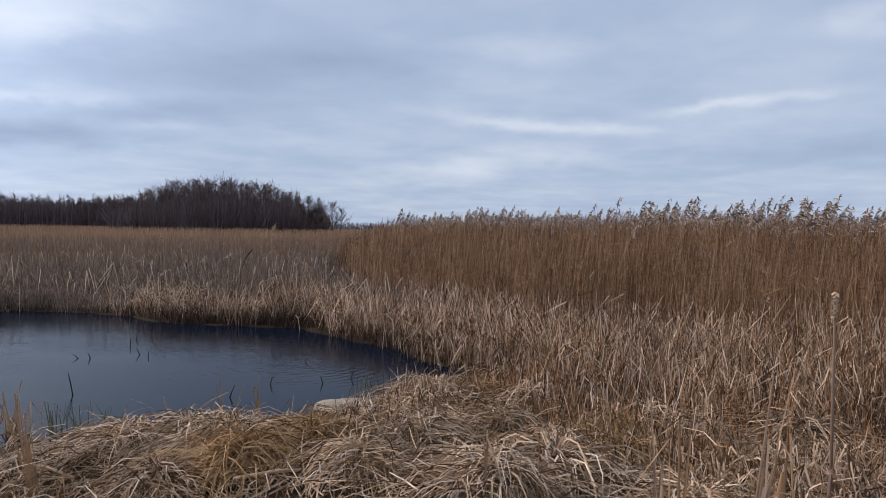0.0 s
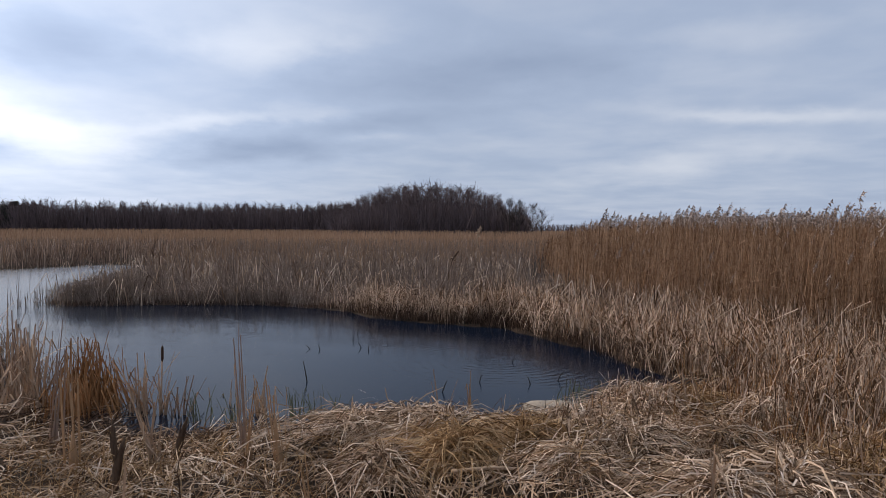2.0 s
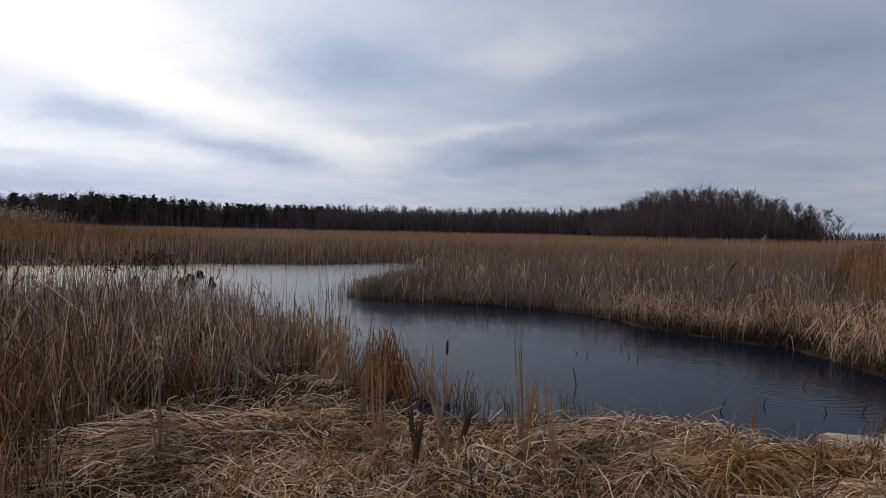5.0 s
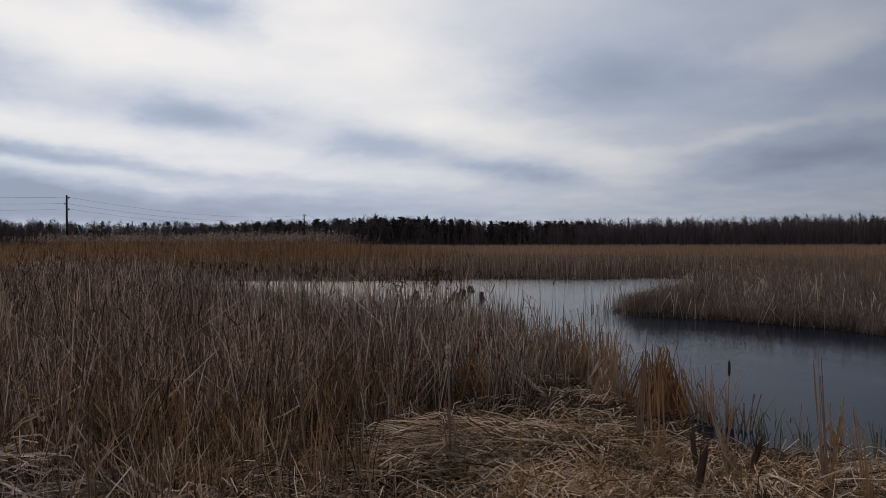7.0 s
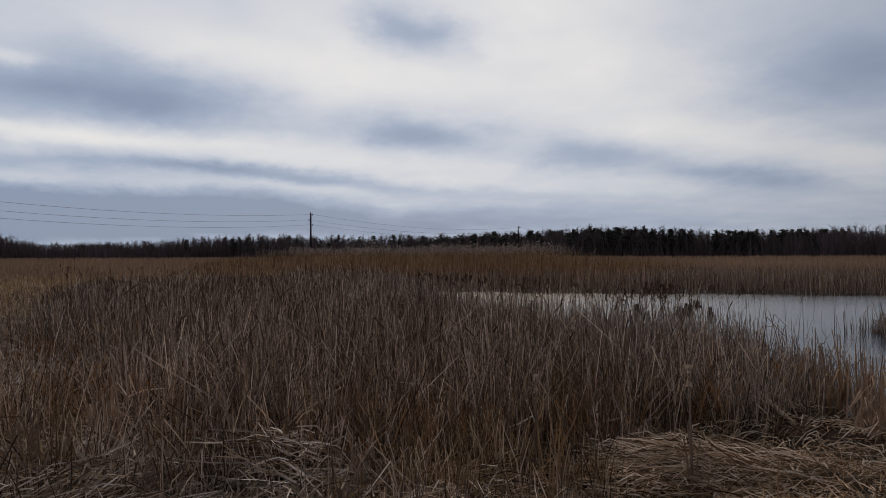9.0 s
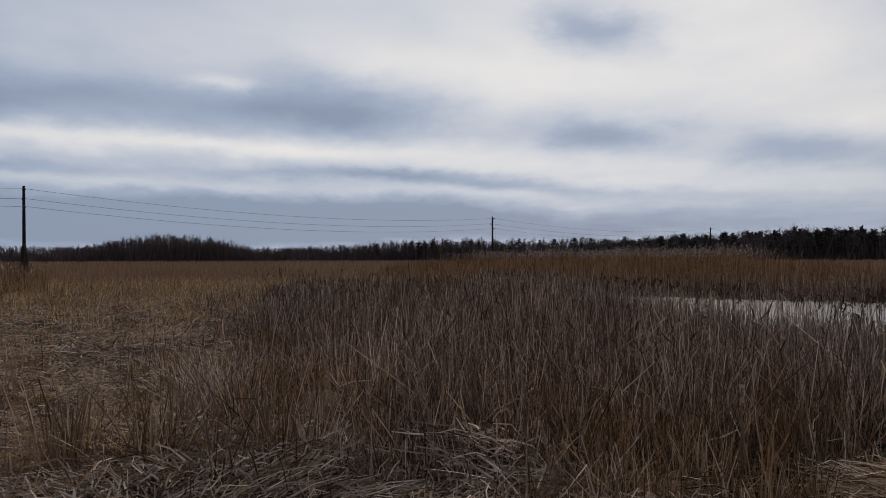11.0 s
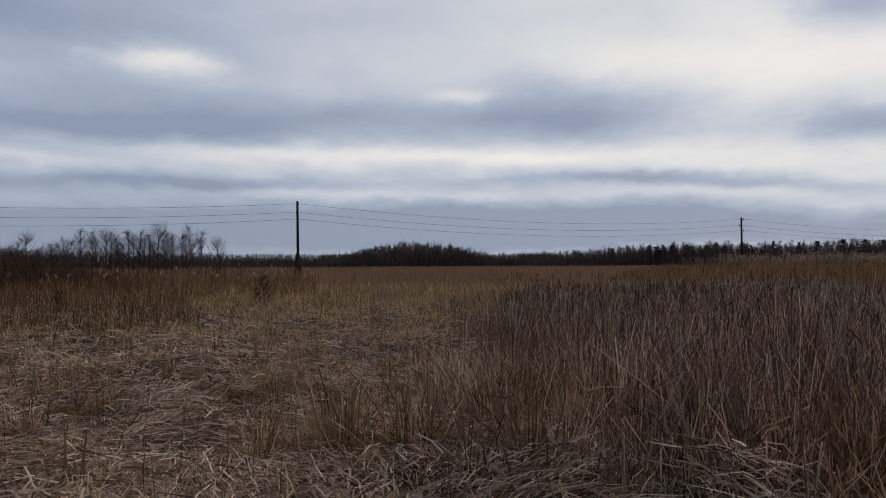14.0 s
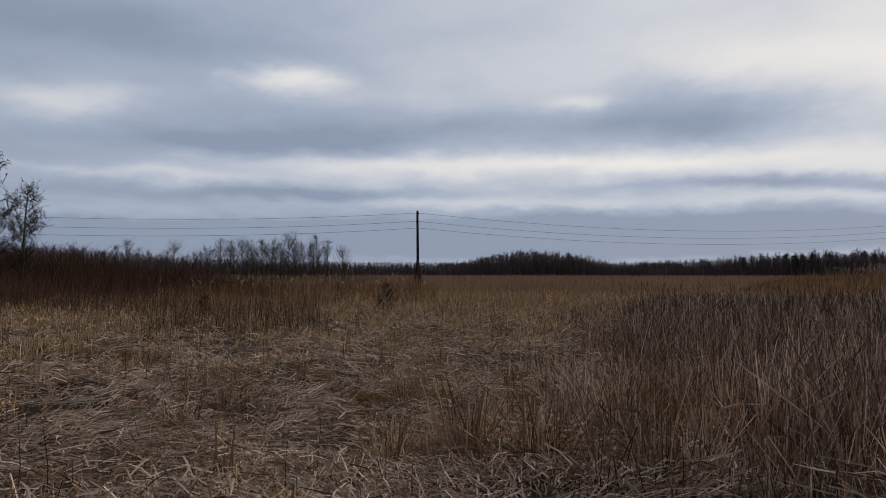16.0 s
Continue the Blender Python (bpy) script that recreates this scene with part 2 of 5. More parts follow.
INSULATOR = plain("glazed_ceramic", (.03, .022, .018), (.07, .05, .04), 4, rough=.25)
WIRE = plain("wire_metal", (.10, .10, .11), (.15, .15, .16), 4, rough=.5)


def water_material():
    m, T = material("dark_pond_water")
    pos = T.n("ShaderNodeNewGeometry").outputs["Position"]
    a = T.noise(pos, 9.0, 5, 0.62, 0.4).outputs[0]
    b = T.noise(T.vmath("MULTIPLY", pos, (.35, .8, 1)).outputs[0], 1.0, 2, 0.5).outputs[0]
    sep = T.n("ShaderNodeSeparateXYZ")
    T.put(sep.inputs[0], pos)
    ruffled = T.n("ShaderNodeMapRange", interpolation_type="SMOOTHSTEP")      # wind on the open far end
    T.put(ruffled.inputs[0], sep.outputs[0])
    for k, value in enumerate((-6.5, -15.0, 0.0, 1.0)):
        ruffled.inputs[k + 1].default_value = value
    rough = T.math("ADD", T.math("MULTIPLY_ADD", b, 1.6, -0.25), T.math("MULTIPLY", ruffled.outputs[0], -0.32))
    h = T.math("MULTIPLY", a, T.math("MAXIMUM", rough, 0.08))
    # rings that run out over the water
    off = T.vmath("SUBTRACT", pos, (-2.0, 8.9, 0)).outputs[0]
    d = T.vmath("LENGTH", off).outputs["Value"]
    fade = T.math("EXPONENT", T.math("MULTIPLY", T.math("POWER", T.math("SUBTRACT", d, 1.3), 2.0), -1.6))
    patchy = T.math("MULTIPLY_ADD", b, 2.0, -0.5, clamp=True)
    ring = T.math("SINE", T.math("MULTIPLY_ADD", a, 2.0, T.math("MULTIPLY", d, 46.0)))
    h = T.math("ADD", h, T.math("MULTIPLY", T.math("MULTIPLY", ring, fade), T.math("MULTIPLY", patchy, 0.16)))
    bp = T.n("ShaderNodeBump")
    bp.inputs["Strength"].default_value, bp.inputs["Distance"].default_value = 0.5, 0.012
    T.put(bp.inputs["Height"], h)
    deep = T.n("ShaderNodeBsdfDiffuse")
    deep.inputs[0].default_value = (.004, .009, .019, 1)
    gloss = T.n("ShaderNodeBsdfGlossy")
    T.put(gloss.inputs["Roughness"], T.math("MULTIPLY_ADD", ruffled.outputs[0], 0.2, 0.02))
    T.put(gloss.inputs["Normal"], bp.outputs[0])
    fr = T.n("ShaderNodeFresnel")
    fr.inputs["IOR"].default_value = 1.33
    mx = T.n("ShaderNodeMixShader")
    T.put(mx.inputs[0], T.math("POWER", fr.outputs[0], 1.2))
    T.put(mx.inputs[1], deep.outputs[0])
    T.put(mx.inputs[2], gloss.outputs[0])
    T.put(T.n("ShaderNodeOutputMaterial").inputs[0], mx.outputs[0])
    return m


WATER = water_material()

# ---- plan of the marsh (metres, water level at z = 0) ----
NEAR_SHORE = [(.6, 7.9), (-.15, 6.95), (-.9, 6.6), (-1.25, 6.0), (-1.9, 5.65), (-2.5, 5.35), (-3.2, 5.2), (-3.9, 4.7), (-4.4, 4.6), (-5.0, 5.0), (-6.4, 5.3),
              (-7.2, 5.9), (-8.4, 6.6), (-9.5, 5.9), (-10.8, 4.6), (-13, 3.4), (-18, 2.8), (-26, 2.6), (-35.5, 3.5)]
FAR_SHORE = [(-33, 8), (-30.5, 11.5), (-28.4, 19), (-26, 22), (-25, 26.5), (-22.5, 29), (-21.5, 27), (-18, 20), (-14.5, 14.5), (-13.5, 12.4),
             (-12.6, 12.1), (-10.8, 13.1), (-8.6, 13.7), (-6.6, 13.5), (-4.9, 12.3), (-3.5, 12.1), (-2.4, 11.9), (-1.3, 10.7), (-.35, 9.6), (.1, 8.8)]
POND = np.array(NEAR_SHORE + FAR_SHORE, float)
LEFT_BED = np.array([(-6.9, 5.7), (-6.2, 4.6), (-6.0, 3.8), (-6.2, 2.7), (-5.7, 2.2), (-5.1, .4), (-5.6, -1), (-6.0, -2.1), (-6.9, -3.1), (-10.2, -4.3),
                     (-16, -6.2), (-26, -9.4), (-45, -14), (-45, 0), (-35.5, 3.4), (-26, 2.6), (-18, 2.8), (-13, 3.4), (-10.8, 4.6), (-9.5, 5.9), (-8.4, 6.6)], float)
REED_EAST = np.array([(-.7, 13), (1.2, 10.5), (4, 9.3), (8, 7.5), (14, 5), (34, 2), (60, 40), (-8, 60), (-4.7, 25), (-2.5, 16)], float)
REED_WEST = np.array([(-37.5, 4.5), (-35, 9), (-32.5, 13), (-31, 18), (-42, 26), (-75, 30), (-90, 0), (-80, -14), (-55, -10), (-45, -2)], float)


def inside(poly, x, y):
    c = np.zeros(x.shape, bool)
    for (x0, y0), (x1, y1) in zip(poly, np.roll(poly, -1, 0)):
        hit = ((y0 > y) != (y1 > y)) & (x < (x1 - x0) * (y - y0) / (y1 - y0 + 1e-12) + x0)
        c ^= hit
    return c


def edge_distance(poly, x, y):
    """Distance to the outline, negative inside."""
    best = np.full(x.shape, 1e9)
    for (x0, y0), (x1, y1) in zip(poly, np.roll(poly, -1, 0)):
        dx, dy = x1 - x0, y1 - y0
        s = np.clip(((x - x0) * dx + (y - y0) * dy) / (dx * dx + dy * dy), 0, 1)
        best = np.minimum(best, np.hypot(x - x0 - s * dx, y - y0 - s * dy))
    return np.where(inside(poly, x, y), -best, best)


def waves(x, y, scale, seed=0):
    """Smooth cheap relief between about -1 and 1."""
    r = np.random.RandomState(seed)
    out = np.zeros(np.shape(x))
    for k in range(7):
        a, p = r.uniform(0, 6.283, 2)
        w = scale * r.uniform(.6, 1.9)
        out = out + np.sin((x * math.cos(a) + y * math.sin(a)) * w + p)
    return out / 3.2


def shore(x, y):
    d = edge_distance(POND, x, y) + .12 * waves(x, y, 3.0, 5)
    pool = np.minimum(np.hypot((x + 5.5) / .32, (y - 1.78) / .5) - 1, np.hypot((x + 5.25) / .2, (y - 1.35) / .25) - 1) * .3
    far_pool = (np.hypot((x + 70) / 3.0, (y + 23) / 6.0) - 1) * 3
    return np.minimum(d, np.minimum(pool, far_pool))


def ground_z(x, y):
    d = shore(x, y)
    r = np.hypot(x, y)
    land = .03 + .12 * np.clip(d / 1.5, 0, 1) + (.08 * waves(x, y, 1.5, 1) + .05 * waves(x, y, 4.5, 2)) * np.clip(d / .8, 0, 1) * np.clip(30 / (r + 1), .2, 1)
    bed = -.35
    return np.where(d > 0, land, np.maximum(bed, .03 + d * .5))


def mesh_object(name, verts, faces, mats, face_mat=None, smooth=False):
    """A mesh from arrays; all faces have the same number of corners."""
    verts, faces = np.asarray(verts, np.float32), np.asarray(faces, np.int32)
    me = bpy.data.meshes.new(name)
    n, k = faces.shape
    me.vertices.add(len(verts))
    me.vertices.foreach_set("co", verts.ravel())
    me.loops.add(n * k)
    me.loops.foreach_set("vertex_index", faces.ravel())
    me.polygons.add(n)
    me.polygons.foreach_set("loop_start", np.arange(0, n * k, k, dtype=np.int32))
    for m in mats:
        me.materials.append(m)
    if face_mat is not None:
        me.polygons.foreach_set("material_index", np.asarray(face_mat, np.int32))
    me.polygons.foreach_set("use_smooth", np.full(n, smooth))
    me.update(calc_edges=True)
    return new(name, me)


def make_ground():
    rings = np.concatenate([[0.0], np.geomspace(.6, 60, 150), np.geomspace(70, 3000, 22)])
    n = 420
    a = np.linspace(0, 2 * math.pi, n, endpoint=False)
    R, A = np.meshgrid(rings, a, indexing="ij")
    X, Y = -np.sin(A) * R, np.cos(A) * R
    Z = ground_z(X.ravel(), Y.ravel())
    v = np.stack([X.ravel(), Y.ravel(), Z], 1)
    i, j = np.meshgrid(np.arange(len(rings) - 1), np.arange(n), indexing="ij")
    j2 = (j + 1) % n
    f = np.stack([i * n + j, (i + 1) * n + j, (i + 1) * n + j2, i * n + j2], -1).reshape(-1, 4)
    return tagged(mesh_object("ground", v, f, [MUD], smooth=True), "dark wet peat soil littered with dead straw", "ground", kind="structure")


make_ground()
wv = [(-95, -45, 0), (20, -45, 0), (20, 45, 0), (-95, 45, 0)]
tagged(mesh_object("water", wv, [(0, 1, 2, 3)], [WATER]), "dark still pond water with light ripples", "water", kind="structure")

# ---- blades ----
rng = np.random.RandomState(7)


def strips(p0, p1, p2, w, segs=2, tip=.25):
    """Ribbons along quadratic curves: corner arrays of quads."""
    n = len(p0)
    s = np.linspace(0, 1, segs + 1)
    c = [(1 - q) ** 2 * p0 + 2 * q * (1 - q) * p1 + q * q * p2 for q in s]
    t = p2 - p0
    side = np.cross(t, rng.normal(size=(n, 3)))
    side /= np.linalg.norm(side, axis=1, keepdims=True) + 1e-9
    w = np.broadcast_to(np.asarray(w, float), (n,))[:, None]
    v = np.empty((n, segs + 1, 2, 3), np.float32)
    for k, q in enumerate(s):
        h = side * w * .5 * (1 - (1 - tip) * q ** 1.5)
        v[:, k, 0], v[:, k, 1] = c[k] - h, c[k] + h
    base = np.arange(n)[:, None] * (2 * (segs + 1)) + np.arange(segs)[None] * 2
    f = np.stack([base, base + 1, base + 3, base + 2], -1).reshape(-1, 4)
    return v.reshape(-1, 3), f


def join(bits):
    vs, fs, k = [], [], 0
    for v, f in bits:
        vs.append(v)
        fs.append(f + k)
        k += len(v)
    return np.concatenate(vs), np.concatenate(fs)


def unit(n):
    a = rng.uniform(0, 2 * math.pi, n)
    return np.stack([np.cos(a), np.sin(a)], 1)


def on_ground(x, y, sink=.03):
    return np.stack([x, y, np.maximum(ground_z(x, y), -.3) - sink], 1)


def upright(x, y, h, w, lean=.12, bend=.1, segs=1, tip=.3, wind=(0, 0)):
    n = len(x)
    p0 = on_ground(x, y)
    h = np.broadcast_to(h, (n,))
    off = unit(n) * (np.abs(rng.normal(size=n)) * lean * h)[:, None] + np.asarray(wind) * h[:, None]
    p2 = p0 + np.stack([off[:, 0], off[:, 1], h], 1)
    p1 = p0 + np.stack([off[:, 0] * .35, off[:, 1] * .35, h * .55], 1) + rng.normal(size=(n, 3)) * (bend * h * .5)[:, None]
    return strips(p0, p1, p2, w, segs, tip)


def broken(x, y, h, w, reach=.6):
    """Leaves that rise, kink and hang down again."""
    n = len(x)
    p0 = on_ground(x, y)
    o = unit(n) * (h * reach * rng.uniform(.5, 1.4, n))[:, None]
    k = p0 + np.stack([o[:, 0] * .35, o[:, 1] * .35, h], 1)
    top = p0 + np.stack([o[:, 0] * .1, o[:, 1] * .1, h * .6], 1)
    e = p0 + np.stack([o[:, 0], o[:, 1], h * rng.uniform(.1, .75, n)], 1)
    a = strips(p0, top, k, w, 1, .9)
    b = strips(k, (k + e) / 2 + np.array([0, 0, .06]) * h[:, None], e, w * .9, 1, .3)
    return join([a, b])


def arched(x, y, h, w, reach=.7, segs=3):
    """Leaves that rise, bow over and hang towards the ground again."""
    n = len(x)
    p0 = on_ground(x, y)
    o = unit(n) * (h * reach * rng.uniform(.4, 1.5, n))[:, None]
    p1 = p0 + np.stack([o[:, 0] * .45, o[:, 1] * .45, h * rng.uniform(1.3, 2.0, n)], 1)
    p2 = p0 + np.stack([o[:, 0], o[:, 1], h * rng.uniform(.1, .95, n)], 1)
    return strips(p0, p1, p2, w, segs, .35)


def shoots(x, y, r, h, leaves=6, sway=.15):
    """Dead shoots: each a fan of leaves from one root, some snapped, some fallen aside."""
    k = np.repeat(np.arange(len(x)), leaves)
    n = len(k)
    lean = (rng.normal(size=(len(x), 2)) * sway)[k] + rng.normal(size=(n, 2)) * .07
    far = np.clip(r[k] / 9, 1, 2.5)
    bx, by = x[k] + rng.normal(size=n) * .03 * far, y[k] + rng.normal(size=n) * .03 * far
    hh = h[k] * rng.uniform(.4, 1.05, n)
    w = rng.uniform(.005, .013, n) * np.clip(r[k] / 12, 1, 3)
    u = rng.uniform(size=n)
    a, b, c = u < .5, (u >= .5) & (u < .84), u >= .84
    return [upright(bx[a], by[a], hh[a], w[a], .04, .06, 1, .5, lean[a]), broken(bx[b], by[b], hh[b] * .85, w[b], .55), upright(bx[c], by[c], hh[c] * .85, w[c], .5, .05, 1, .5, lean[c] * 2)]


def scatter(n, r0, r1, a0=-48, a1=172, power=1.0):
    """Points over a ring sector, even per area for power 2, even per log distance for power 0."""
    u = rng.uniform(0, 1, n)
    r = r0 * (r1 / r0) ** u if power == 0 else (r0 ** power + u * (r1 ** power - r0 ** power)) ** (1 / power)
    a = np.radians(rng.uniform(a0, a1, n))
    return -np.sin(a) * r, np.cos(a) * r, r


def keep(mask, *arrays):
    return [q[mask] for q in arrays]


def stuff(name, bits, mat, label, category):
    v, f = join(bits)
    return tagged(mesh_object(name, v, f, [mat]), label, category, kind="stuff")


# ---- ground cover ----
def swirl(x, y):
    """Direction in which the wind and the snow have laid the straw."""
    return 2.2 * waves(x, y, .55, 21) + 1.3 * waves(x, y, 1.6, 22)


def lying(x, y, length, w, lift=.10, arch=.06, loose=.55, tilt=.0):
    """Straw on the ground; tilt: how far, in radians, pieces stick up."""
    n = len(x)
    p0 = on_ground(x, y, 0)
    lump = np.clip(.5 + .8 * waves(x, y, 3.2, 24), .1, 1.6)
    p0[:, 2] += rng.uniform(0, 1, n) ** 1.5 * lift * lump
    a = swirl(x, y) + rng.normal(size=n) * loose
    e = np.abs(rng.normal(size=n)) * tilt
    o = np.stack([np.cos(a) * np.cos(e), np.sin(a) * np.cos(e), np.sin(e)], 1) * length[:, None]
    p2 = p0 + o
    p2[:, 2] = np.maximum(p2[:, 2], np.maximum(ground_z(p2[:, 0], p2[:, 1]), .0) + .01)
    crook = np.where(rng.uniform(size=n) < .45, .26, .12)
    p1 = (p0 + p2) / 2 + rng.normal(size=(n, 3)) * (length * crook)[:, None]
    p1[:, 2] = np.maximum(p1[:, 2], (p0[:, 2] + p2[:, 2]) / 2 - .02) + rng.uniform(0, arch, n) + .005
    return strips(p0, p1, p2, w, 2, .6)


def clumpy(x, y, scale, seed, level=-.2):
    """Thins points out into patches."""
    return waves(x, y, scale, seed) + rng.normal(size=len(x)) * .35 > level


def dry_land(x, y, d=.03):
    bare = np.hypot((x + 1.05) / .6, (y - 6.3) / .5) < 1      # the mud bank stays free
    return (shore(x, y) > d) & ~inside(REED_EAST, x, y) & ~bare


def wet_mud(x, y):
    """Bare black mud at the water's edge, and round the small pool."""
    a = np.hypot((x + 4.35) / 1.2, (y - 5.0) / .65) < 1
    b = np.hypot((x + 6.05) / .85, (y - 4.4) / .9) < 1
    c = np.hypot((x + 5.5) / .28, (y - 1.7) / .42) < 1
    d = (shore(x, y) < .55) & (x < -3.3) & (x > -6.6)
    return a | b | c | d


# broken straw on the near bank
x, y, r = scatter(72000, .5, 8.5, power=1.1)
thin_out = np.where(wet_mud(x, y), rng.uniform(size=len(x)) < np.where(y > 3.4, .42, .6), True)
grassy = (x > -2.3) & (x < 3) & (y > 4.1) & (y < 7.5)
thin_out &= ~grassy | (rng.uniform(size=len(x)) < .55)
m = dry_land(x, y, .01) & thin_out & ~(inside(LEFT_BED, x, y) & (edge_distance(LEFT_BED, x, y) < -1.4)) & clumpy(x, y, 2.6, 31, -1.1)
x, y, r = keep(m, x, y, r)
n = len(x)
k = rng.uniform(size=n) < .45
q = ~k
stuff("flattened_straw", [lying(x[k], y[k], rng.uniform(.12, .38, k.sum()), rng.uniform(.005, .011, k.sum()), .14, .06, .8, .10),
                          arched(x[q][::2], y[q][::2], rng.uniform(.05, .17, len(x[q][::2])), rng.uniform(.005, .011, len(x[q][::2])), 1.9),
                          lying(x[q][1::2], y[q][1::2], rng.uniform(.07, .3, len(x[q][1::2])), rng.uniform(.005, .012, len(x[q][1::2])), .24, .05, 1.8, .35)], STRAW,
      "pale dead straw lying broken and tangled on the wet ground", "straw")
x, y, r = scatter(24000, 1.5, 9, power=1.2)
m = dry_land(x, y) & clumpy(x, y, 1.3, 32, .25) & ~wet_mud(x, y)
x, y, r = keep(m, x, y, r)
n = len(x)
stuff("loose_grass", [lying(x, y, rng.uniform(.10, .34, n), rng.uniform(.003, .008, n), .2, .10, 1.2, .3)], GOLD,
      "fine golden dead grass tangled over the straw", "grass")
# a heap of golden straw pressed down in front of the bed
n = 2600
x, y = -4.85 + rng.normal(size=n) * .36, 2.6 + rng.normal(size=n) * .42
mound = np.exp(-((x + 4.85) ** 2 + (y - 2.6) ** 2) / .3)
v, f = lying(x, y, rng.uniform(.15, .5, n), rng.uniform(.005, .012, n), .1, .06, .9, .15)
v = v + np.stack([np.zeros(len(v)), np.zeros(len(v)), np.repeat(mound * rng.uniform(0, .22, n), 6)], 1)
stuff("straw_heap", [(v, f)], STRAW, "golden straw pressed into a low heap before the cattails", "straw")
# rotting scraps on the bare mud; scraps and painted shade at plant feet round the pond
x, y, r = scatter(26000, 3.5, 9.5, 34, 84, power=1.2)
x, y, r = keep(wet_mud(x, y) & (shore(x, y) > -.02), x, y, r)
n = len(x)
stuff("mud_litter", [lying(x, y, rng.uniform(.03, .2, n), rng.uniform(.006, .016, n), .07, .03, 2.0, .3)], LITTER_SHADE, "dark rotting scraps of leaf on the wet mud", "litter")
# these bases are part rot, part shade under overhanging leaves put into the colour
n = 15000
u = rng.uniform(0, len(FAR_SHORE) - 10.001, n) + 9
k = u.astype(int)
a = np.array(FAR_SHORE + [(.6, 7.9)])
x = a[k, 0] * (1 - u + k) + a[k + 1, 0] * (u - k) + rng.normal(size=n) * .16 + .1
y = a[k, 1] * (1 - u + k) + a[k + 1, 1] * (u - k) + np.abs(rng.normal(size=n)) * .3 - .02
stuff("shore_litter_and_shade", [upright(x, y, rng.uniform(.06, .32, n) * np.interp(x, [-7.5, -5.5], [.3, 1]), rng.uniform(.007, .016, n), .5, .3, 1)], LITTER_SHADE, "dark rotting leaf bases, with shade painted in, along the edge of the pond", "litter")
# flattened straw over the open field
x, y, r = scatter(90000, 4.8, 42, 92, 172, power=.6)
m = (shore(x, y) > .05) & ~inside(LEFT_BED, x, y) & clumpy(x, y, 1.0, 33, -.7)
x, y, r = keep(m, x, y, r)
n = len(x)
k = rng.uniform(size=n) < .45
q = ~k
ww = rng.uniform(.007, .016, n) * np.clip(r / 10, 1, 4)
stuff("field_straw", [lying(x[k], y[k], rng.uniform(.15, .5, k.sum()), ww[k], .16, .05, .5, .10), lying(x[q], y[q], rng.uniform(.08, .32, q.sum()), ww[q], .26, .04, 1.2, .3)], FIELD_STRAW,
      "pale flattened straw over the open field", "straw")
x, y, r = scatter(22000, 3.4, 8.0, 84, 168, power=1.4)
m = (shore(x, y) > .05) & clumpy(x, y, 1.6, 37, -.3) & (edge_distance(LEFT_BED, x, y) > -.7)
x, y, r = keep(m, x, y, r)
n = len(x)
stuff("bleached_straw", [lying(x, y, rng.uniform(.14, .5, n), rng.uniform(.007, .015, n), .24, .05, .45, .15)], FIELD_STRAW,
      "bleached straw heaped in front of the cattail bed", "straw")
# low tufts and thin stems that still stand in the field
x, y, r = scatter(95000, 4.5, 48, 92, 172, power=.6)
m = (shore(x, y) > .05) & ~inside(LEFT_BED, x, y) & clumpy(x, y, 1.5, 34, np.interp(r, [5, 8, 12, 25], [.85, .7, .3, -.7]))
x, y, r = keep(m, x, y, r)
n = len(x)
stuff("field_grass", [upright(x, y, rng.uniform(.08, .34, n) * np.interp(r, [5, 20, 48], [1, 1.1, 2.2]), rng.uniform(.005, .010, n) * np.clip(r / 8, 1, 5), .6, .3, 2)], FIELD_GRASS,
      "low tufts of dry brown grass in the open field", "grass")
x, y, r = scatter(2600, 4.8, 40, 95, 172, power=.8)
m = (shore(x, y) > .05) & ~inside(LEFT_BED, x, y)
x, y, r = keep(m, x, y, r)
n = len(x)
stuff("field_stems", [upright(x, y, rng.uniform(.2, .7, n), rng.uniform(.006, .011, n) * np.clip(r / 9, 1, 3), .18, .10, 2)], CATTAIL,
      "thin dead stems still standing in the open field", "stems")
# short dry grass on the near bank
x, y, r = scatter(26000, 2.0, 9, -48, 112, power=1.2)
m = dry_land(x, y) & ~inside(LEFT_BED, x, y) & clumpy(x, y, 2.8, 35, .25) & ~wet_mud(x, y)
x, y, r = keep(m, x, y, r)
n = len(x)
stuff("dry_grass", [upright(x, y, rng.uniform(.06, .28, n), rng.uniform(.004, .009, n), .7, .4, 3)], GOLD,
      "short dry golden grass standing among the straw", "grass")
# mixed broken cattails east of the pond
x, y, r = scatter(62000, 3.0, 14, -50, 14, power=1.0)
m = dry_land(x, y, .14) & (waves(x, y, 1.8, 36) + rng.normal(size=len(x)) * .4 > np.interp(r, [3.0, 4.5, 6.5, 9], [.9, .55, .0, -.8]))
x, y, r = keep(m, x, y, r)
n = len(x)
hh = np.clip((r - 1.6) * .095, .18, .74) * rng.uniform(.35, 1.2, n) * np.where(y < 8.3, np.clip((shore(x, y) + .15) / .9, .3, 1), 1)
u = rng.uniform(size=n)
k, q, w3, w4 = u < .22, (u >= .22) & (u < .5), (u >= .5) & (u < .62), u >= .62
stuff("broken_cattails", [broken(x[k], y[k], hh[k] * .85, rng.uniform(.006, .014, k.sum()), .8),
                          arched(x[w4], y[w4], hh[w4] * .62, rng.uniform(.006, .014, w4.sum()), .8),
                          upright(x[q], y[q], hh[q], rng.uniform(.006, .013, q.sum()), .28, .14, 2),
                          lying(x[w3], y[w3], rng.uniform(.12, .45, w3.sum()), rng.uniform(.005, .013, w3.sum()), .3, .08, 1.8, .5)], BENT,
      "pale broken cattail leaves standing thick beside the pond", "cattails")
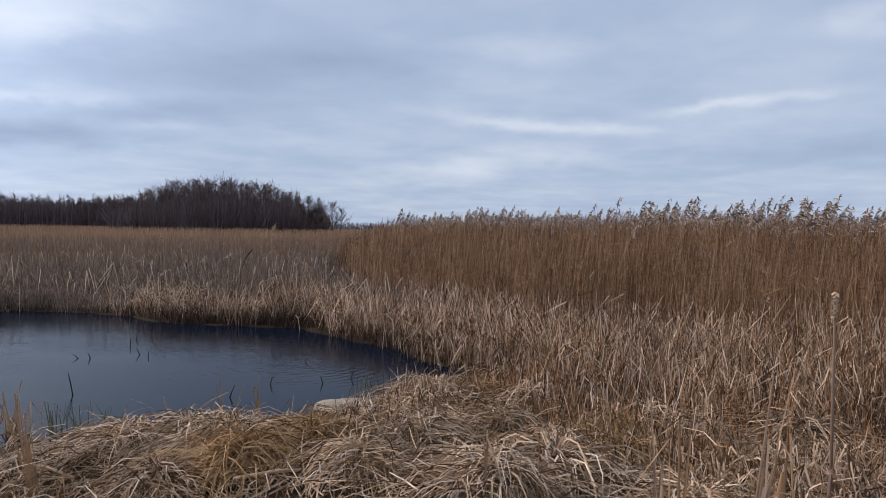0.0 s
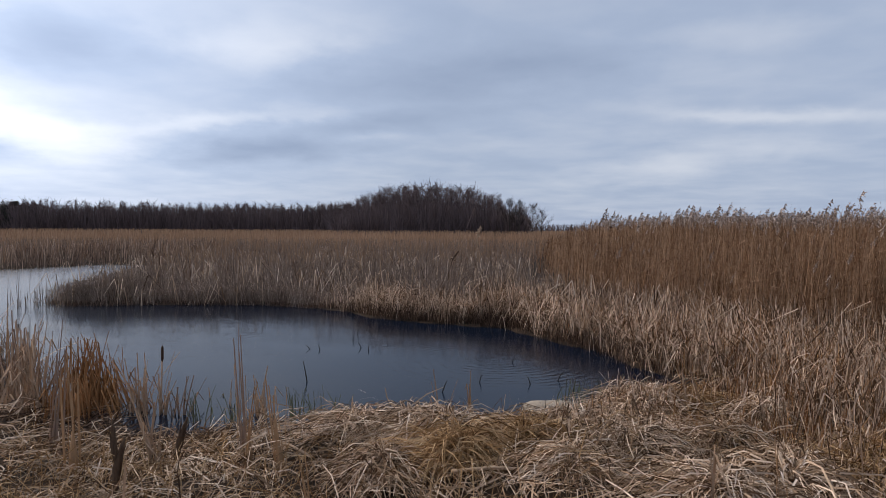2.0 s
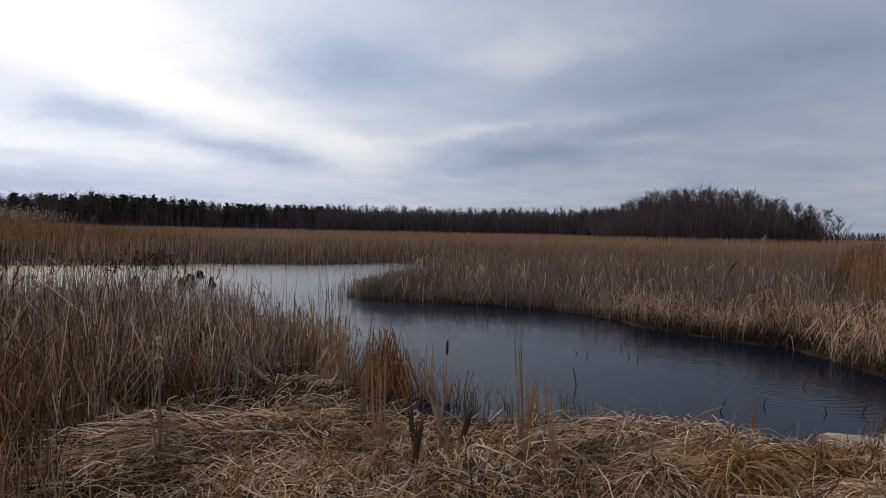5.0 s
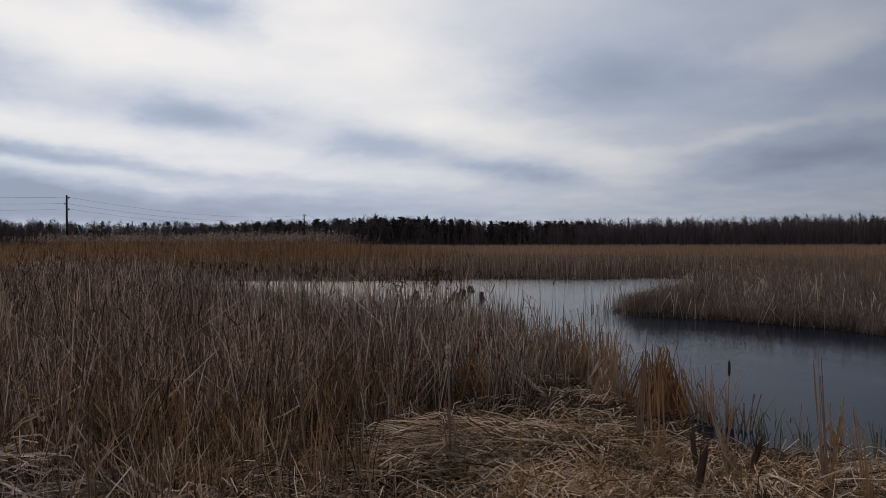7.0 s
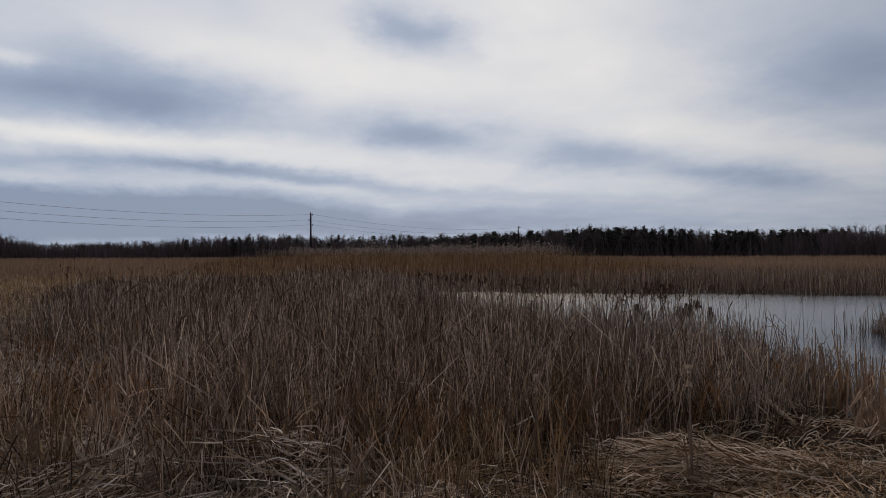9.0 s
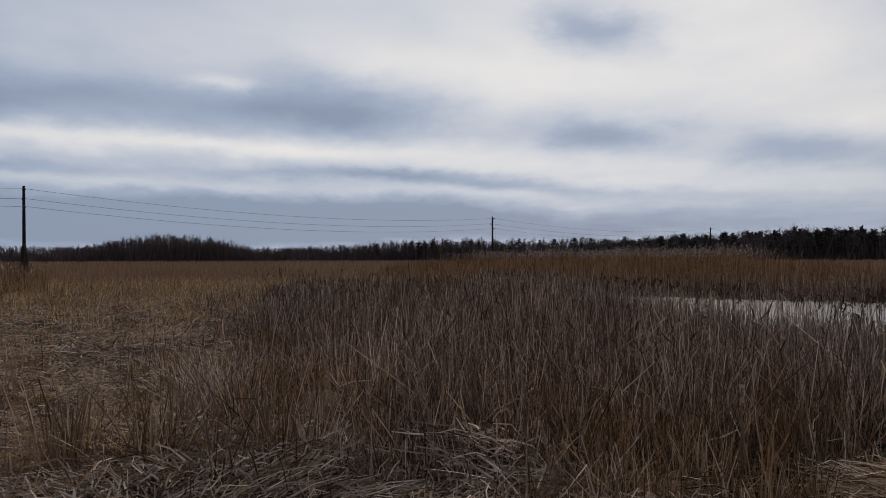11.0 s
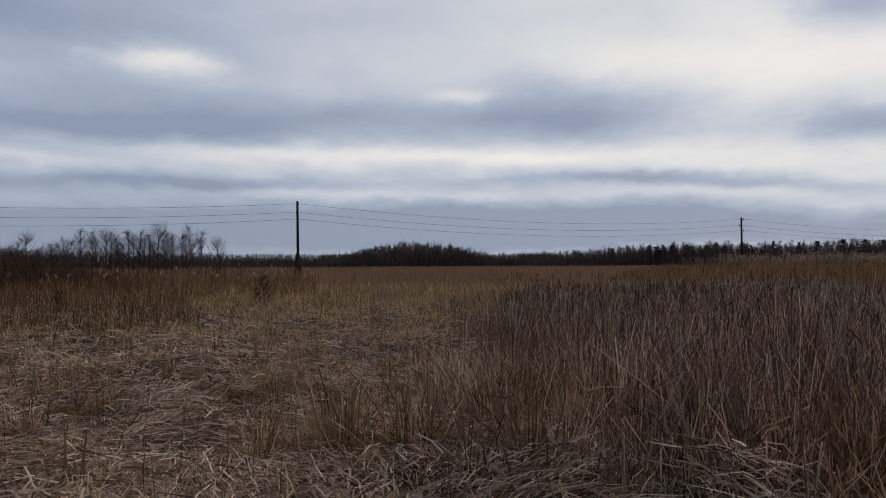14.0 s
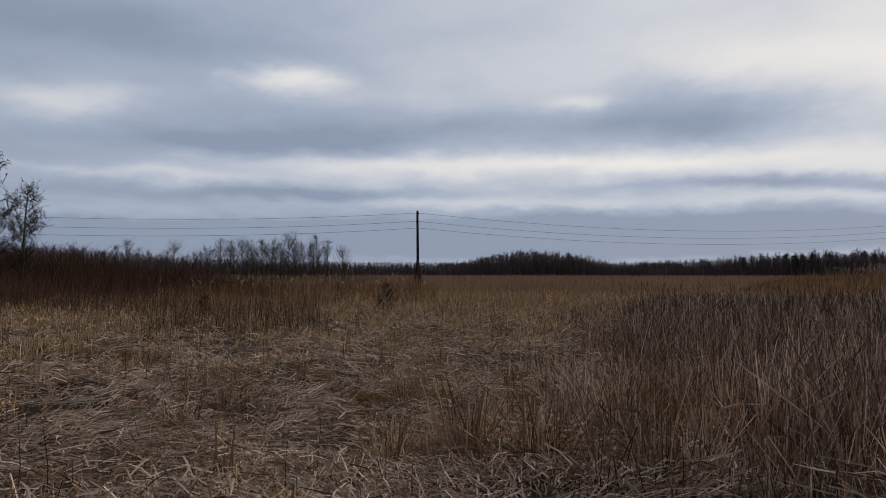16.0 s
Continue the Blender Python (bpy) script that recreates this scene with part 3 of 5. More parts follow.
x, y, r = scatter(16000, 5.5, 14, -50, 14, power=1.0)
m = dry_land(x, y, .1)
x, y, r = keep(m, x, y, r)
n = len(x)
stuff("brown_undergrowth", [upright(x, y, np.clip((r - 1.6) * .08, .15, .6) * rng.uniform(.4, 1.1, n) * np.where(y < 8.3, np.clip((shore(x, y) + .15) / .9, .3, 1), 1), rng.uniform(.005, .012, n), .35, .3, 2)], RUSSET,
      "russet dead leaves low among the broken cattails", "grass")
# cattail bed west of the path
x, y, r = scatter(34000, 5.0, 46, 42, 125, power=.7)
ed = edge_distance(LEFT_BED, x, y)
field_side = np.clip((1.0 - y) / 3, 0, 1)
far = np.clip(r / 8, 1, 4)
ed += (.3 + .35 * field_side * far) * waves(x, y, 1.0, 41) + (.2 + .45 * field_side * far) * rng.normal(size=len(x)) - .12
m = (ed < 0) & clumpy(x, y, 3.2, 42, np.interp(r, [5, 7, 10], [.0, -.25, -.7])) & (shore(x, y) > -.6)
m &= ~((edge_distance(POND, x, y) < .8) & (x > -9.8) & (rng.uniform(size=len(x)) < .55))
x, y, r, ed, field_side = keep(m, x, y, r, ed, field_side)
n = len(x)
profile = np.where(r > 9, 1, np.clip(.5 + r / 18, .5, 1)) * (.80 - .38 * field_side) - ed * ((1 - field_side) * .35 + field_side * 4.5 / r * .55)
profile *= np.interp(np.degrees(np.arctan2(-x, y)), [50, 57, 64, 82, 94], [.95, 1.0, 1.22, 1.28, 1.0])
profile = profile + np.where((edge_distance(POND, x, y) < 2.0) & (x < -10.3), .22, 0)
profile = np.clip(np.clip(profile, .3, 1.3) * (1 + .2 * waves(x, y, 1.7, 61)), .25, 1.32)
hh = (.55 + .55 * rng.uniform(size=n) ** 1.4) * profile
k = y + .5 * rng.normal(size=n) > 2.6
k &= (rng.uniform(size=n) < .75) | (r > 12)
thinned = (y > 3.1) & ~k
q = ~k & ~thinned
stuff("cattail_bed", shoots(x[q], y[q], r[q], hh[q], 6), CATTAIL, "grey-brown dead cattails standing upright in a dense bed", "cattails")
stuff("waterside_cattails", shoots(x[k], y[k], r[k], hh[k], 6), SILVER, "silvery dead cattails standing beside the open water", "cattails")
k = rng.uniform(size=n) < np.interp(r, [6, 9, 16], [.4, .2, .08])
stuff("bleached_cattails", shoots(x[k] + .05, y[k], r[k], hh[k] * .8, 4, .16), BENT, "bleached cattail shoots among the grey ones", "cattails")
k = (r < 13) & (rng.uniform(size=n) < np.interp(r, [6, 10], [.8, .3]))
n = int(k.sum())
stuff("pale_stems", [upright(x[k], y[k], hh[k] * rng.uniform(.35, 1.0, n), rng.uniform(.007, .014, n), .6, .05, 2, .6), lying(x[k][::2], y[k][::2], rng.uniform(.2, .6, len(x[k][::2])), rng.uniform(.008, .014, len(x[k][::2])), .45, .04, 1.8, .5)], STRAW,
      "pale bleached stems among the grey cattails", "cattails")
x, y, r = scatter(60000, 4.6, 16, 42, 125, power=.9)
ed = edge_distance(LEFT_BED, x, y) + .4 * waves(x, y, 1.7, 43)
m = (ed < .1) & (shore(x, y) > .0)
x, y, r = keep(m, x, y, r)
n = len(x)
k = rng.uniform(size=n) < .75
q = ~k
# short dark stems added to darken the gaps low in the bed, as shade would
stuff("bed_shade_stems", [upright(x[k], y[k], rng.uniform(.08, .42, k.sum()), rng.uniform(.006, .014, k.sum()), .4, .3, 1)], LITTER_SHADE, "short dark stems added as shade between the feet of the cattails", "litter")
stuff("bed_undergrowth", [upright(x[q][::2], y[q][::2], rng.uniform(.12, .5, len(x[q][::2])), rng.uniform(.005, .011, len(x[q][::2])), .45, .3, 2), broken(x[q][1::2], y[q][1::2], rng.uniform(.15, .6, len(x[q][1::2])), rng.uniform(.006, .012, len(x[q][1::2])), .8)], RUSSET, "golden-brown broken grass at the feet of the cattails", "grass")
# pale stems that lean and cross at the foot of the bed
x, y, r = scatter(22000, 4.4, 10, 86, 125, power=1.0)
ed = edge_distance(LEFT_BED, x, y) + .4 * waves(x, y, 1.3, 62)
m = (ed < .45) & (ed > -2.0) & (shore(x, y) > .05) & clumpy(x, y, 2.1, 63, .6)
x, y, r = keep(m, x, y, r)
n = len(x)
k = rng.uniform(size=n) < .5
stuff("leaning_stems", [upright(x[k], y[k], rng.uniform(.25, .7, k.sum()), rng.uniform(.006, .012, k.sum()), .7, .06, 2, .6), broken(x[~k], y[~k], rng.uniform(.15, .5, n - k.sum()), rng.uniform(.006, .013, n - k.sum()), .9)], FIELD_STRAW,
      "bleached stems leaning and crossing at the foot of the cattails", "cattails")
# golden grass that still stands in front of the bed
x, y, r = scatter(11000, 5.5, 8.4, 67, 93, power=1)
m = (waves(x, y, 4.2, 57) + rng.normal(size=len(x)) * .7 > .35) & (shore(x, y) > .1)
x, y, r = keep(m, x, y, r)
n = len(x)
stuff("golden_grass", [upright(x, y, rng.uniform(.2, .68, n), rng.uniform(.005, .011, n), .25, .15, 3)], SHEAF,
      "golden-red dead grass standing in front of the cattails", "grass")
# scattered stems in front of the bed
x, y, r = scatter(10000, 4.0, 16, 68, 135, power=1.0)
ed = edge_distance(LEFT_BED, x, y)
m = (ed > -.3) & (ed < 2.2) & (rng.uniform(size=len(x)) > ed / 2.4) & clumpy(x, y, 2.2, 45, .15) & dry_land(x, y)
x, y, r, ed = keep(m, x, y, r, ed)
n = len(x)
stuff("stray_stems", [upright(x, y, rng.uniform(.2, .85, n) * np.clip(1 - ed * .25, .4, 1), rng.uniform(.006, .013, n), .3, .08, 2)], CATTAIL, "stray dead stems in front of the cattail bed", "stems")
# tall rim of the bed along the water
a = np.array([(-8.9, 6.2), (-9.6, 5.7), (-10.8, 4.6), (-13, 3.4), (-18, 2.8), (-26, 2.6)], float)
n = 7000
u = rng.uniform(0, 1, n) ** 1.2 * 5
x = np.interp(u, range(6), a[:, 0]) + rng.normal(size=n) * .25
y = np.interp(u, range(6), a[:, 1]) - np.abs(rng.normal(size=n)) * .9 + .15
k = rng.uniform(size=n) < np.interp(x, [-11.5, -9.6], [1, .35])
x, y = keep(k, x, y)
n, r = len(x), np.hypot(x, y)
stuff("bed_rim", [upright(x, y, (.6 + .55 * rng.uniform(size=n) ** 1.3) * np.interp(x, [-12, -10.0, -8.7], [1.06, .95, .72]), rng.uniform(.006, .013, n) * np.clip(r / 13, 1, 2), .15, .08, 1, .5)], SILVER, "tall grey cattails along the water side of the bed", "cattails")
# small dark seed heads over the bed
x, y, r = scatter(620, 6, 26, 52, 120, power=.9)
m = inside(LEFT_BED, x, y) & (shore(x, y) > -.5)
x, y, r = keep(m, x, y, r)
n = len(x)
zz = ground_z(x, y) + rng.uniform(1.0, 1.34, n)
lean = rng.normal(size=(n, 2)) * .05
p0 = np.stack([x, y, ground_z(x, y) + .2], 1)
p2 = np.stack([x + lean[:, 0], y + lean[:, 1], zz], 1)
p3 = p2 + np.stack([lean[:, 0] * .8, lean[:, 1] * .8, rng.uniform(.06, .13, n)], 1)
hw = np.clip(r / 12, 1, 2.2)
stuff("cattail_heads", [strips(p0, (p0 + p2) / 2, p2, .005 * hw, 1, .8), strips(p2, (p2 + p3) / 2, p3, .012 * hw, 2, .8), strips(p2, (p2 + p3) / 2, p3, .012 * hw, 2, .8)], RUST,
      "dark brown cattail seed heads over the bed", "cattails")
# tall dark stems with ragged drooping heads at the water side of the bed
n = 120
u = rng.uniform(0, 1, n)
az = np.where(u < .3, 63 + rng.normal(size=n) * 1.3, rng.uniform(62, 83, n))
r = np.interp(az, [58, 67, 75, 81, 84], [11.0, 12.0, 14.0, 18.0, 24.0]) + rng.uniform(-.8, .4, n)
x, y = -np.sin(np.radians(az)) * r, np.cos(np.radians(az)) * r
top = rng.uniform(1.15, 1.42, n)
p0 = np.stack([x, y, np.zeros(n)], 1)
p2 = p0 + np.stack([rng.normal(size=n) * .06, rng.normal(size=n) * .06, top], 1)
bits = [strips(p0, (p0 + p2) / 2, p2, .006 * r / 11, 1, .8)]
for k in range(3):
    st = p2 - np.array([0, 0, 1.0]) * (rng.uniform(0, .1, n))[:, None]
    e = st + np.stack([rng.normal(size=n) * .04, rng.normal(size=n) * .04, -rng.uniform(.0, .12, n)], 1)
    bits.append(strips(st, (st + e) / 2 + np.array([0, 0, .05]), e, .026 * r / 11, 2, .5))
stuff("drooping_heads", bits, RUST, "dark drooping seed heads standing over the cattails", "cattails")
# cattails north of the pond
x, y, r = scatter(190000, 8.3, 62, -2, 64, power=.4)
sd = edge_distance(POND, x, y) + .22 * waves(x, y, 1.9, 46)
m = (sd > np.where(x < -6.3, -.2, .1)) & (y > 6.9 + .1 * np.abs(x)) & ~inside(REED_EAST, x, y) & (r > 8)
x, y, r, sd = keep(m, x, y, r, sd)
pale = (sd < .8 + .4 * waves(x, y, 1.1, 47)) & (x > -6.6 + .5 * waves(x, y, 2, 49))
k = np.flatnonzero(pale)
n = len(k)
h = rng.uniform(.25, .66, n) * (1 + .22 * waves(x[k], y[k], 2.6, 58))
q, q2 = int(n * .55), int(n * .75)
stuff("shore_cattails", [arched(x[k[:q]], y[k[:q]], h[:q] * .75, rng.uniform(.007, .015, q), .75), broken(x[k[q:q2]], y[k[q:q2]], h[q:q2], rng.uniform(.007, .014, q2 - q), .6),
                         upright(x[k[q2:]], y[k[q2:]], h[q2:], rng.uniform(.006, .012, n - q2), .25, .15, 2)], BENT,
      "pale drooping cattail leaves along the pond edge", "cattails")
k = np.flatnonzero(~pale & clumpy(x, y, 1.9, 48, -.5))
a = np.array([(.4, 8.4), (.15, 8.9), (-.3, 9.7), (-1.3, 10.8), (-2.4, 12.0), (-3.5, 12.2), (-4.9, 12.4), (-6.6, 13.6), (-8.6, 13.8), (-10.8, 13.2), (-12.6, 12.2), (-13.5, 12.6)], float)
m = 15000
u = rng.uniform(0, 1, m) ** 1.25 * 11
ex = np.interp(u, range(12), a[:, 0]) + rng.normal(size=m) * .2 + .2 * np.abs(rng.normal(size=m))
ey = np.interp(u, range(12), a[:, 1]) + np.abs(rng.normal(size=m)) * .55 + .04
ok = clumpy(ex, ey, 3.4, 59, -.55)
ex, ey = keep(ok, ex, ey)
m = len(ex)
eh = rng.uniform(.2, .58, m) * (1 + .25 * waves(ex, ey, 3.0, 58))
fresh = ex > -6.2
for who, mat, label in ((fresh, BENT, "pale cattail leaves bowed over the edge of the pond"), (~fresh, GREY, "grey cattail leaves bowed over the edge of the pond")):
    q = int(who.sum())
    stuff("bowed_cattails", [arched(ex[who], ey[who], eh[who] * .8, rng.uniform(.007, .014, q), .8)], mat, label, "cattails")
n = len(k)
hm = rng.uniform(.4, .95, n) * np.clip(.62 + sd[k] * .16, .6, 1.05)
wm = rng.uniform(.005, .010, n) * np.clip(r[k] / 14, 1, 4)
near = r[k] < 26
q = near & (rng.uniform(size=n) < .45)
o = ~q
stuff("marsh_cattails", [arched(x[k[q]], y[k[q]], hm[q] * .7, wm[q], .6, 2), upright(x[k[o]], y[k[o]], hm[o], wm[o], .26, .16, 1)], GREY,
      "grey dead cattails covering the marsh behind the pond", "cattails")
k = np.flatnonzero((r < 30) & (rng.uniform(size=len(x)) < .03) & ~pale)
n = len(k)
stuff("bleached_leaves", [broken(x[k], y[k], rng.uniform(.35, .9, n), rng.uniform(.011, .02, n), .7)], STRAW, "bleached leaves among the grey cattails", "cattails")
# fringe along the far end of the pond
x, y, r = scatter(42000, 18, 48, 35, 92, power=.6)
sd = edge_distance(POND, x, y)
m = (sd > -.4) & (sd < 7) & (x < -20) & (y > 1)
x, y, r = keep(m, x, y, r)
n = len(x)
stuff("pond_fringe", [upright(x, y, rng.uniform(.5, 1.15, n), rng.uniform(.014, .03, n), .2, .12, 1)], CATTAIL, "grey cattails along the far end of the pond", "cattails")


def plume_bits(x, y, z, size, n_each=34):
    """Feathery seed heads that nod to the east."""
    n = len(x)
    bits = []
    p0 = np.stack([x, y, z], 1)
    for k in range(n_each):
        u = rng.uniform(0, 1, n)
        st = p0 + np.stack([.35 * u * u * size, .1 * u * size, u * size], 1)
        fat = .27 * np.sin(.35 + 2.5 * u)
        e = st + np.stack([(fat * rng.uniform(-.8, 1.2, n)) * size, rng.normal(size=n) * fat * .7 * size, rng.uniform(-.28, .1, n) * size], 1)
        bits.append(strips(st, (st + e) / 2 + np.array([0, 0, .02]), e, size * .075, 1, .4))
    return bits


def reed_bed(name, poly, n, r0, r1, a0, a1, h0, h1, plumes, label, psize, pw, taper, leaves, ragged, mat):
    x, y, r = scatter(n, r0, r1, a0, a1, pw)
    ed = -edge_distance(poly, x, y) + .6 * waves(x, y, .9, 12) - np.abs(rng.normal(size=len(x))) * ragged
    m = (ed > 0) & (edge_distance(POND, x, y) > .5)
    x, y, r, ed = keep(m, x, y, r, ed)
    rise = np.clip(taper[0] + ed / taper[1], taper[0], 1)
    h = rng.uniform(h0, h1, len(x)) * (1 + .07 * waves(x, y, .8, 11)) * rise
    low = rng.uniform(size=len(x)) < .4
    h = np.where(low, h * rng.uniform(.5, .95, len(x)), h)
    wd = rng.uniform(.003, .007, len(x)) * np.clip(r / 10, 1, 6)
    stems = upright(x, y, h, wd, .17, .10, 2 if r0 < 20 else 1, .4, (.05, .02))
    k = rng.permutation(len(x))[:leaves]
    u = rng.uniform(.25, .95, len(k))
    st = np.stack([x[k] + .03 * h[k], y[k], ground_z(x[k], y[k]) + h[k] * u], 1)
    d = unit(len(k)) * rng.uniform(.06, .22, len(k))[:, None]
    e = st + np.concatenate([d + np.array([.05, 0]), rng.uniform(-.08, .16, len(k))[:, None]], 1)
    leaf = strips(st, (st + e) / 2 + np.array([0, 0, .05]), e, rng.uniform(.006, .012, len(k)) * np.clip(r[k] / 12, 1, 5), 1, .3)
    stuff(name, [stems, leaf], mat, label, "reeds")
    k = np.flatnonzero(h > np.interp(rng.uniform(size=len(x)), [0, 1], [.86, 1.0]) * h1)
    k = np.concatenate([rng.permutation(k)[:plumes], rng.permutation(len(x))[:plumes // 4]])
    s = psize * rng.uniform(.6, 1.2, len(k)) * np.clip(r[k] / 25, 1, 1.7) * np.where(np.arange(len(k)) < plumes, 1, .45)
    z = ground_z(x[k], y[k]) + h[k] * rng.uniform(.90, 1.04, len(k)) - .10
    stuff(name.replace("reeds", "reed_plumes"), plume_bits(x[k] + .05 * h[k], y[k] + .02 * h[k], z, s, 34 if r0 < 20 else 11), PLUME, "fluffy beige seed plumes on top of the tall reeds", "reed plumes")


reed_bed("tall_reeds", REED_EAST, 110000, 8.5, 60, -48, 12, 1.6, 2.06, 2300, "tall orange-brown reeds standing in a dense wall", .36, .45, (.62, 7), 60000, 1.8, REED)
reed_bed("far_reeds", REED_WEST, 60000, 32, 95, 55, 115, 1.7, 2.2, 1700, "orange-brown reeds beyond the far end of the pond", .3, .5, (.62, 22), 12000, 2.0, REED_RUST)

# the open marsh out to the woods
x, y, r = scatter(130000, 22, 330, -50, 172, 0)
az = np.degrees(np.arctan2(-x, y))
m = (shore(x, y) > .1) & ~inside(REED_EAST, x, y) & ~inside(REED_WEST, x, y) & ~inside(LEFT_BED, x, y) & (edge_distance(POND, x, y) > 1)
x, y, r, az = keep(m, x, y, r, az)
n = len(x)
hh = np.interp(r, [22, 40, 70, 330], [.95, 1.25, 1.5, 1.65]) * rng.uniform(.6, 1.05, n)
hh *= np.where(az > 98, np.interp(r, [22, 34, 60, 70], [.3, .55, .95, 1.0]), 1.0)
wd = rng.uniform(.011, .024, n) * r / 22
dry = (r > 34) & (az < 130)
stuff("open_marsh", [upright(x[~dry], y[~dry], hh[~dry], wd[~dry], .38, .2, 1)], FAR_REED, "tan dead reeds covering the open marsh", "reeds")
stuff("marsh_reeds", [upright(x[dry], y[dry], hh[dry], wd[dry], .35, .2, 1)], REED_FAR, "orange-tan reeds spreading out to the woods", "reeds")
# straw trodden flat underfoot
x, y, r = scatter(1100, .02, .75, 0, 360, power=1.6)
n = len(x)
stuff("trodden_straw", [lying(x, y, rng.uniform(.08, .3, n), rng.uniform(.005, .012, n), .08, .02, 1.8, .1)], STRAW, "pale straw trodden flat into the mud", "straw")
# straw and reeds over the land behind
x, y, r = scatter(16000, .6, 40, 166, 314, power=.75)
m = ~inside(REED_EAST, x, y)
x, y, r = keep(m, x, y, r)
n = len(x)
stuff("trampled_straw", [lying(x, y, rng.uniform(.15, .5, n), rng.uniform(.008, .018, n) * np.clip(r / 7, 1, 5), .15, .05, .7, .2)], STRAW, "pale trampled straw over the dry ground", "straw")
x, y, r = scatter(14000, 9, 300, 170, 314, 0)
m = ~inside(REED_EAST, x, y)
x, y, r = keep(m, x, y, r)
n = len(x)
stuff("back_marsh", [upright(x, y, np.interp(r, [9, 20, 60], [.3, .8, 1.5]) * rng.uniform(.6, 1.05, n), rng.uniform(.02, .04, n) * np.clip(r / 20, 1, 15), .2, .12, 1)], FAR_REED, "tan dead reeds over the rest of the marsh", "reeds")
# rust-coloured brush in front of the alders
x, y, r = scatter(60000, 19, 60, 126, 172, power=1)
az = np.degrees(np.arctan2(-x, y))
m = clumpy(x, y, .6, 51, np.interp(az, [126, 134, 141, 148, 160], [1.4, 1.15, .8, .4, -.5])) & (r > np.interp(az, [126, 139, 145, 157], [26, 20.5, 26, 29]) + 5 * np.abs(rng.normal(size=len(x))) + 2.5 * waves(x, y, .8, 52))
x, y, r = keep(m, x, y, r)
n = len(x)
stuff("brushwood", [upright(x, y, rng.uniform(.5, 1.5, n) * np.interp(r, [25, 34, 60], [.75, 1.15, 1.7]), rng.uniform(.014, .03, n) * np.clip(r / 30, 1, 2) * .8, .32, .3, 2)], BRUSH,
      "rust-brown leafless brush in front of the alders", "brushwood")
x, y, r = scatter(16000, 43, 58, 139, 172, power=1)
az = np.degrees(np.arctan2(-x, y))
n = len(x)
stuff("thicket", [upright(x, y, np.interp(az, [139, 143, 148, 157], [.9, 1.7, 2.5, 3.3]) * rng.uniform(.4, 1.05, n) * (1 + .22 * waves(x, y, .5, 53)), rng.uniform(.016, .036, n), .42, .4, 2)], RUST,
      "dark leafless thicket under the alders", "brushwood")


# ---- woods ----
def bare_tree(seed, twigs=60):
    """A leafless tree of height 1, standing at the origin: trunk, limbs and twigs as crossed tapering strips."""
    r = np.random.RandomState(seed)
    p0, p1, p2, w = [], [], [], []

    def add(a, b, c, width, times=1):
        for q in range(times):
            p0.append(a), p1.append(b), p2.append(c), w.append(width)

    lean = r.normal(size=2) * .04
    add(np.zeros(3), np.array([lean[0] * .3, lean[1] * .3, .5]), np.array([lean[0], lean[1], .9]), .012, 1)
    for k in range(20):
        s = r.uniform(.3, .97)
        st = np.array([lean[0] * s, lean[1] * s, s])
        a = r.uniform(0, 6.283)
        ln = (1.05 - s) * r.uniform(.3, .55)
        e = st + np.array([math.cos(a) * ln * .42, math.sin(a) * ln * .42, ln * .8])
        add(st, (st + e) / 2 - np.array([0, 0, ln * .1]), e, .009, 1)
        for j in range(4):
            q = st + (e - st) * r.uniform(.3, 1)
            d = r.normal(size=3) * .06 + np.array([0, 0, .04])
            add(q, q + d * .5, q + d, .008)
    return np.array(p0), np.array(p1), np.array(p2), np.array(w)


def pine_tree(seed):
    """A pine of height 1: bare lower trunk, ragged crown of short drooping sprays."""
    r = np.random.RandomState(seed)
    n = 105
    s = r.uniform(.3, 1.0, n)
    a = r.uniform(0, 6.283, n)
    rad = (.05 + .20 * np.sin((1.02 - s) / .67 * 2.2)) * r.uniform(.5, 1.15, n)
    st = np.stack([np.zeros(n), np.zeros(n), s], 1)
    e = st + np.stack([np.cos(a) * rad, np.sin(a) * rad, r.uniform(-.05, .06, n)], 1)
    p0 = np.concatenate([st, [[0, 0, 0], [0, 0, 0]]])
    p2 = np.concatenate([e, [[0, 0, 1], [0, 0, 1]]])
    return p0, (p0 + p2) / 2 + np.array([0, 0, .02]), p2, np.concatenate([np.full(n, .055), [.025, .025]])


BARE = [bare_tree(k) for k in range(8)]
PINES = [pine_tree(50 + k) for k in range(6)]


def plant(forms, x, y, h, spread=1.0, segs=1):
    bits = []
    which = rng.randint(0, len(forms), len(x))
    for k, (p0, p1, p2, w) in enumerate(forms):
        idx = np.flatnonzero(which == k)
        if not len(idx):
            continue
        turn = rng.uniform(0, 6.283, len(idx))
        c, s = np.cos(turn)[:, None], np.sin(turn)[:, None]
        hh = h[idx][:, None]
        at = np.stack([x[idx], y[idx], ground_z(x[idx], y[idx]) - .1], 1)[:, None, :]

        def place(p):
            q = np.stack([(p[None, :, 0] * c - p[None, :, 1] * s) * hh * spread, (p[None, :, 0] * s + p[None, :, 1] * c) * hh * spread, p[None, :, 2] * hh], -1)
            return (q + at).reshape(-1, 3)

        bits.append(strips(place(p0), place(p1), place(p2), (w[None] * hh).ravel(), segs, .5))
    return join(bits)


def belt(n, a0, a1, dist, depth):
    a = np.radians(rng.uniform(a0, a1, n))
    r = dist + depth * rng.uniform(0, 1, n)
    return -np.sin(a) * r, np.cos(a) * r, np.degrees(a), r


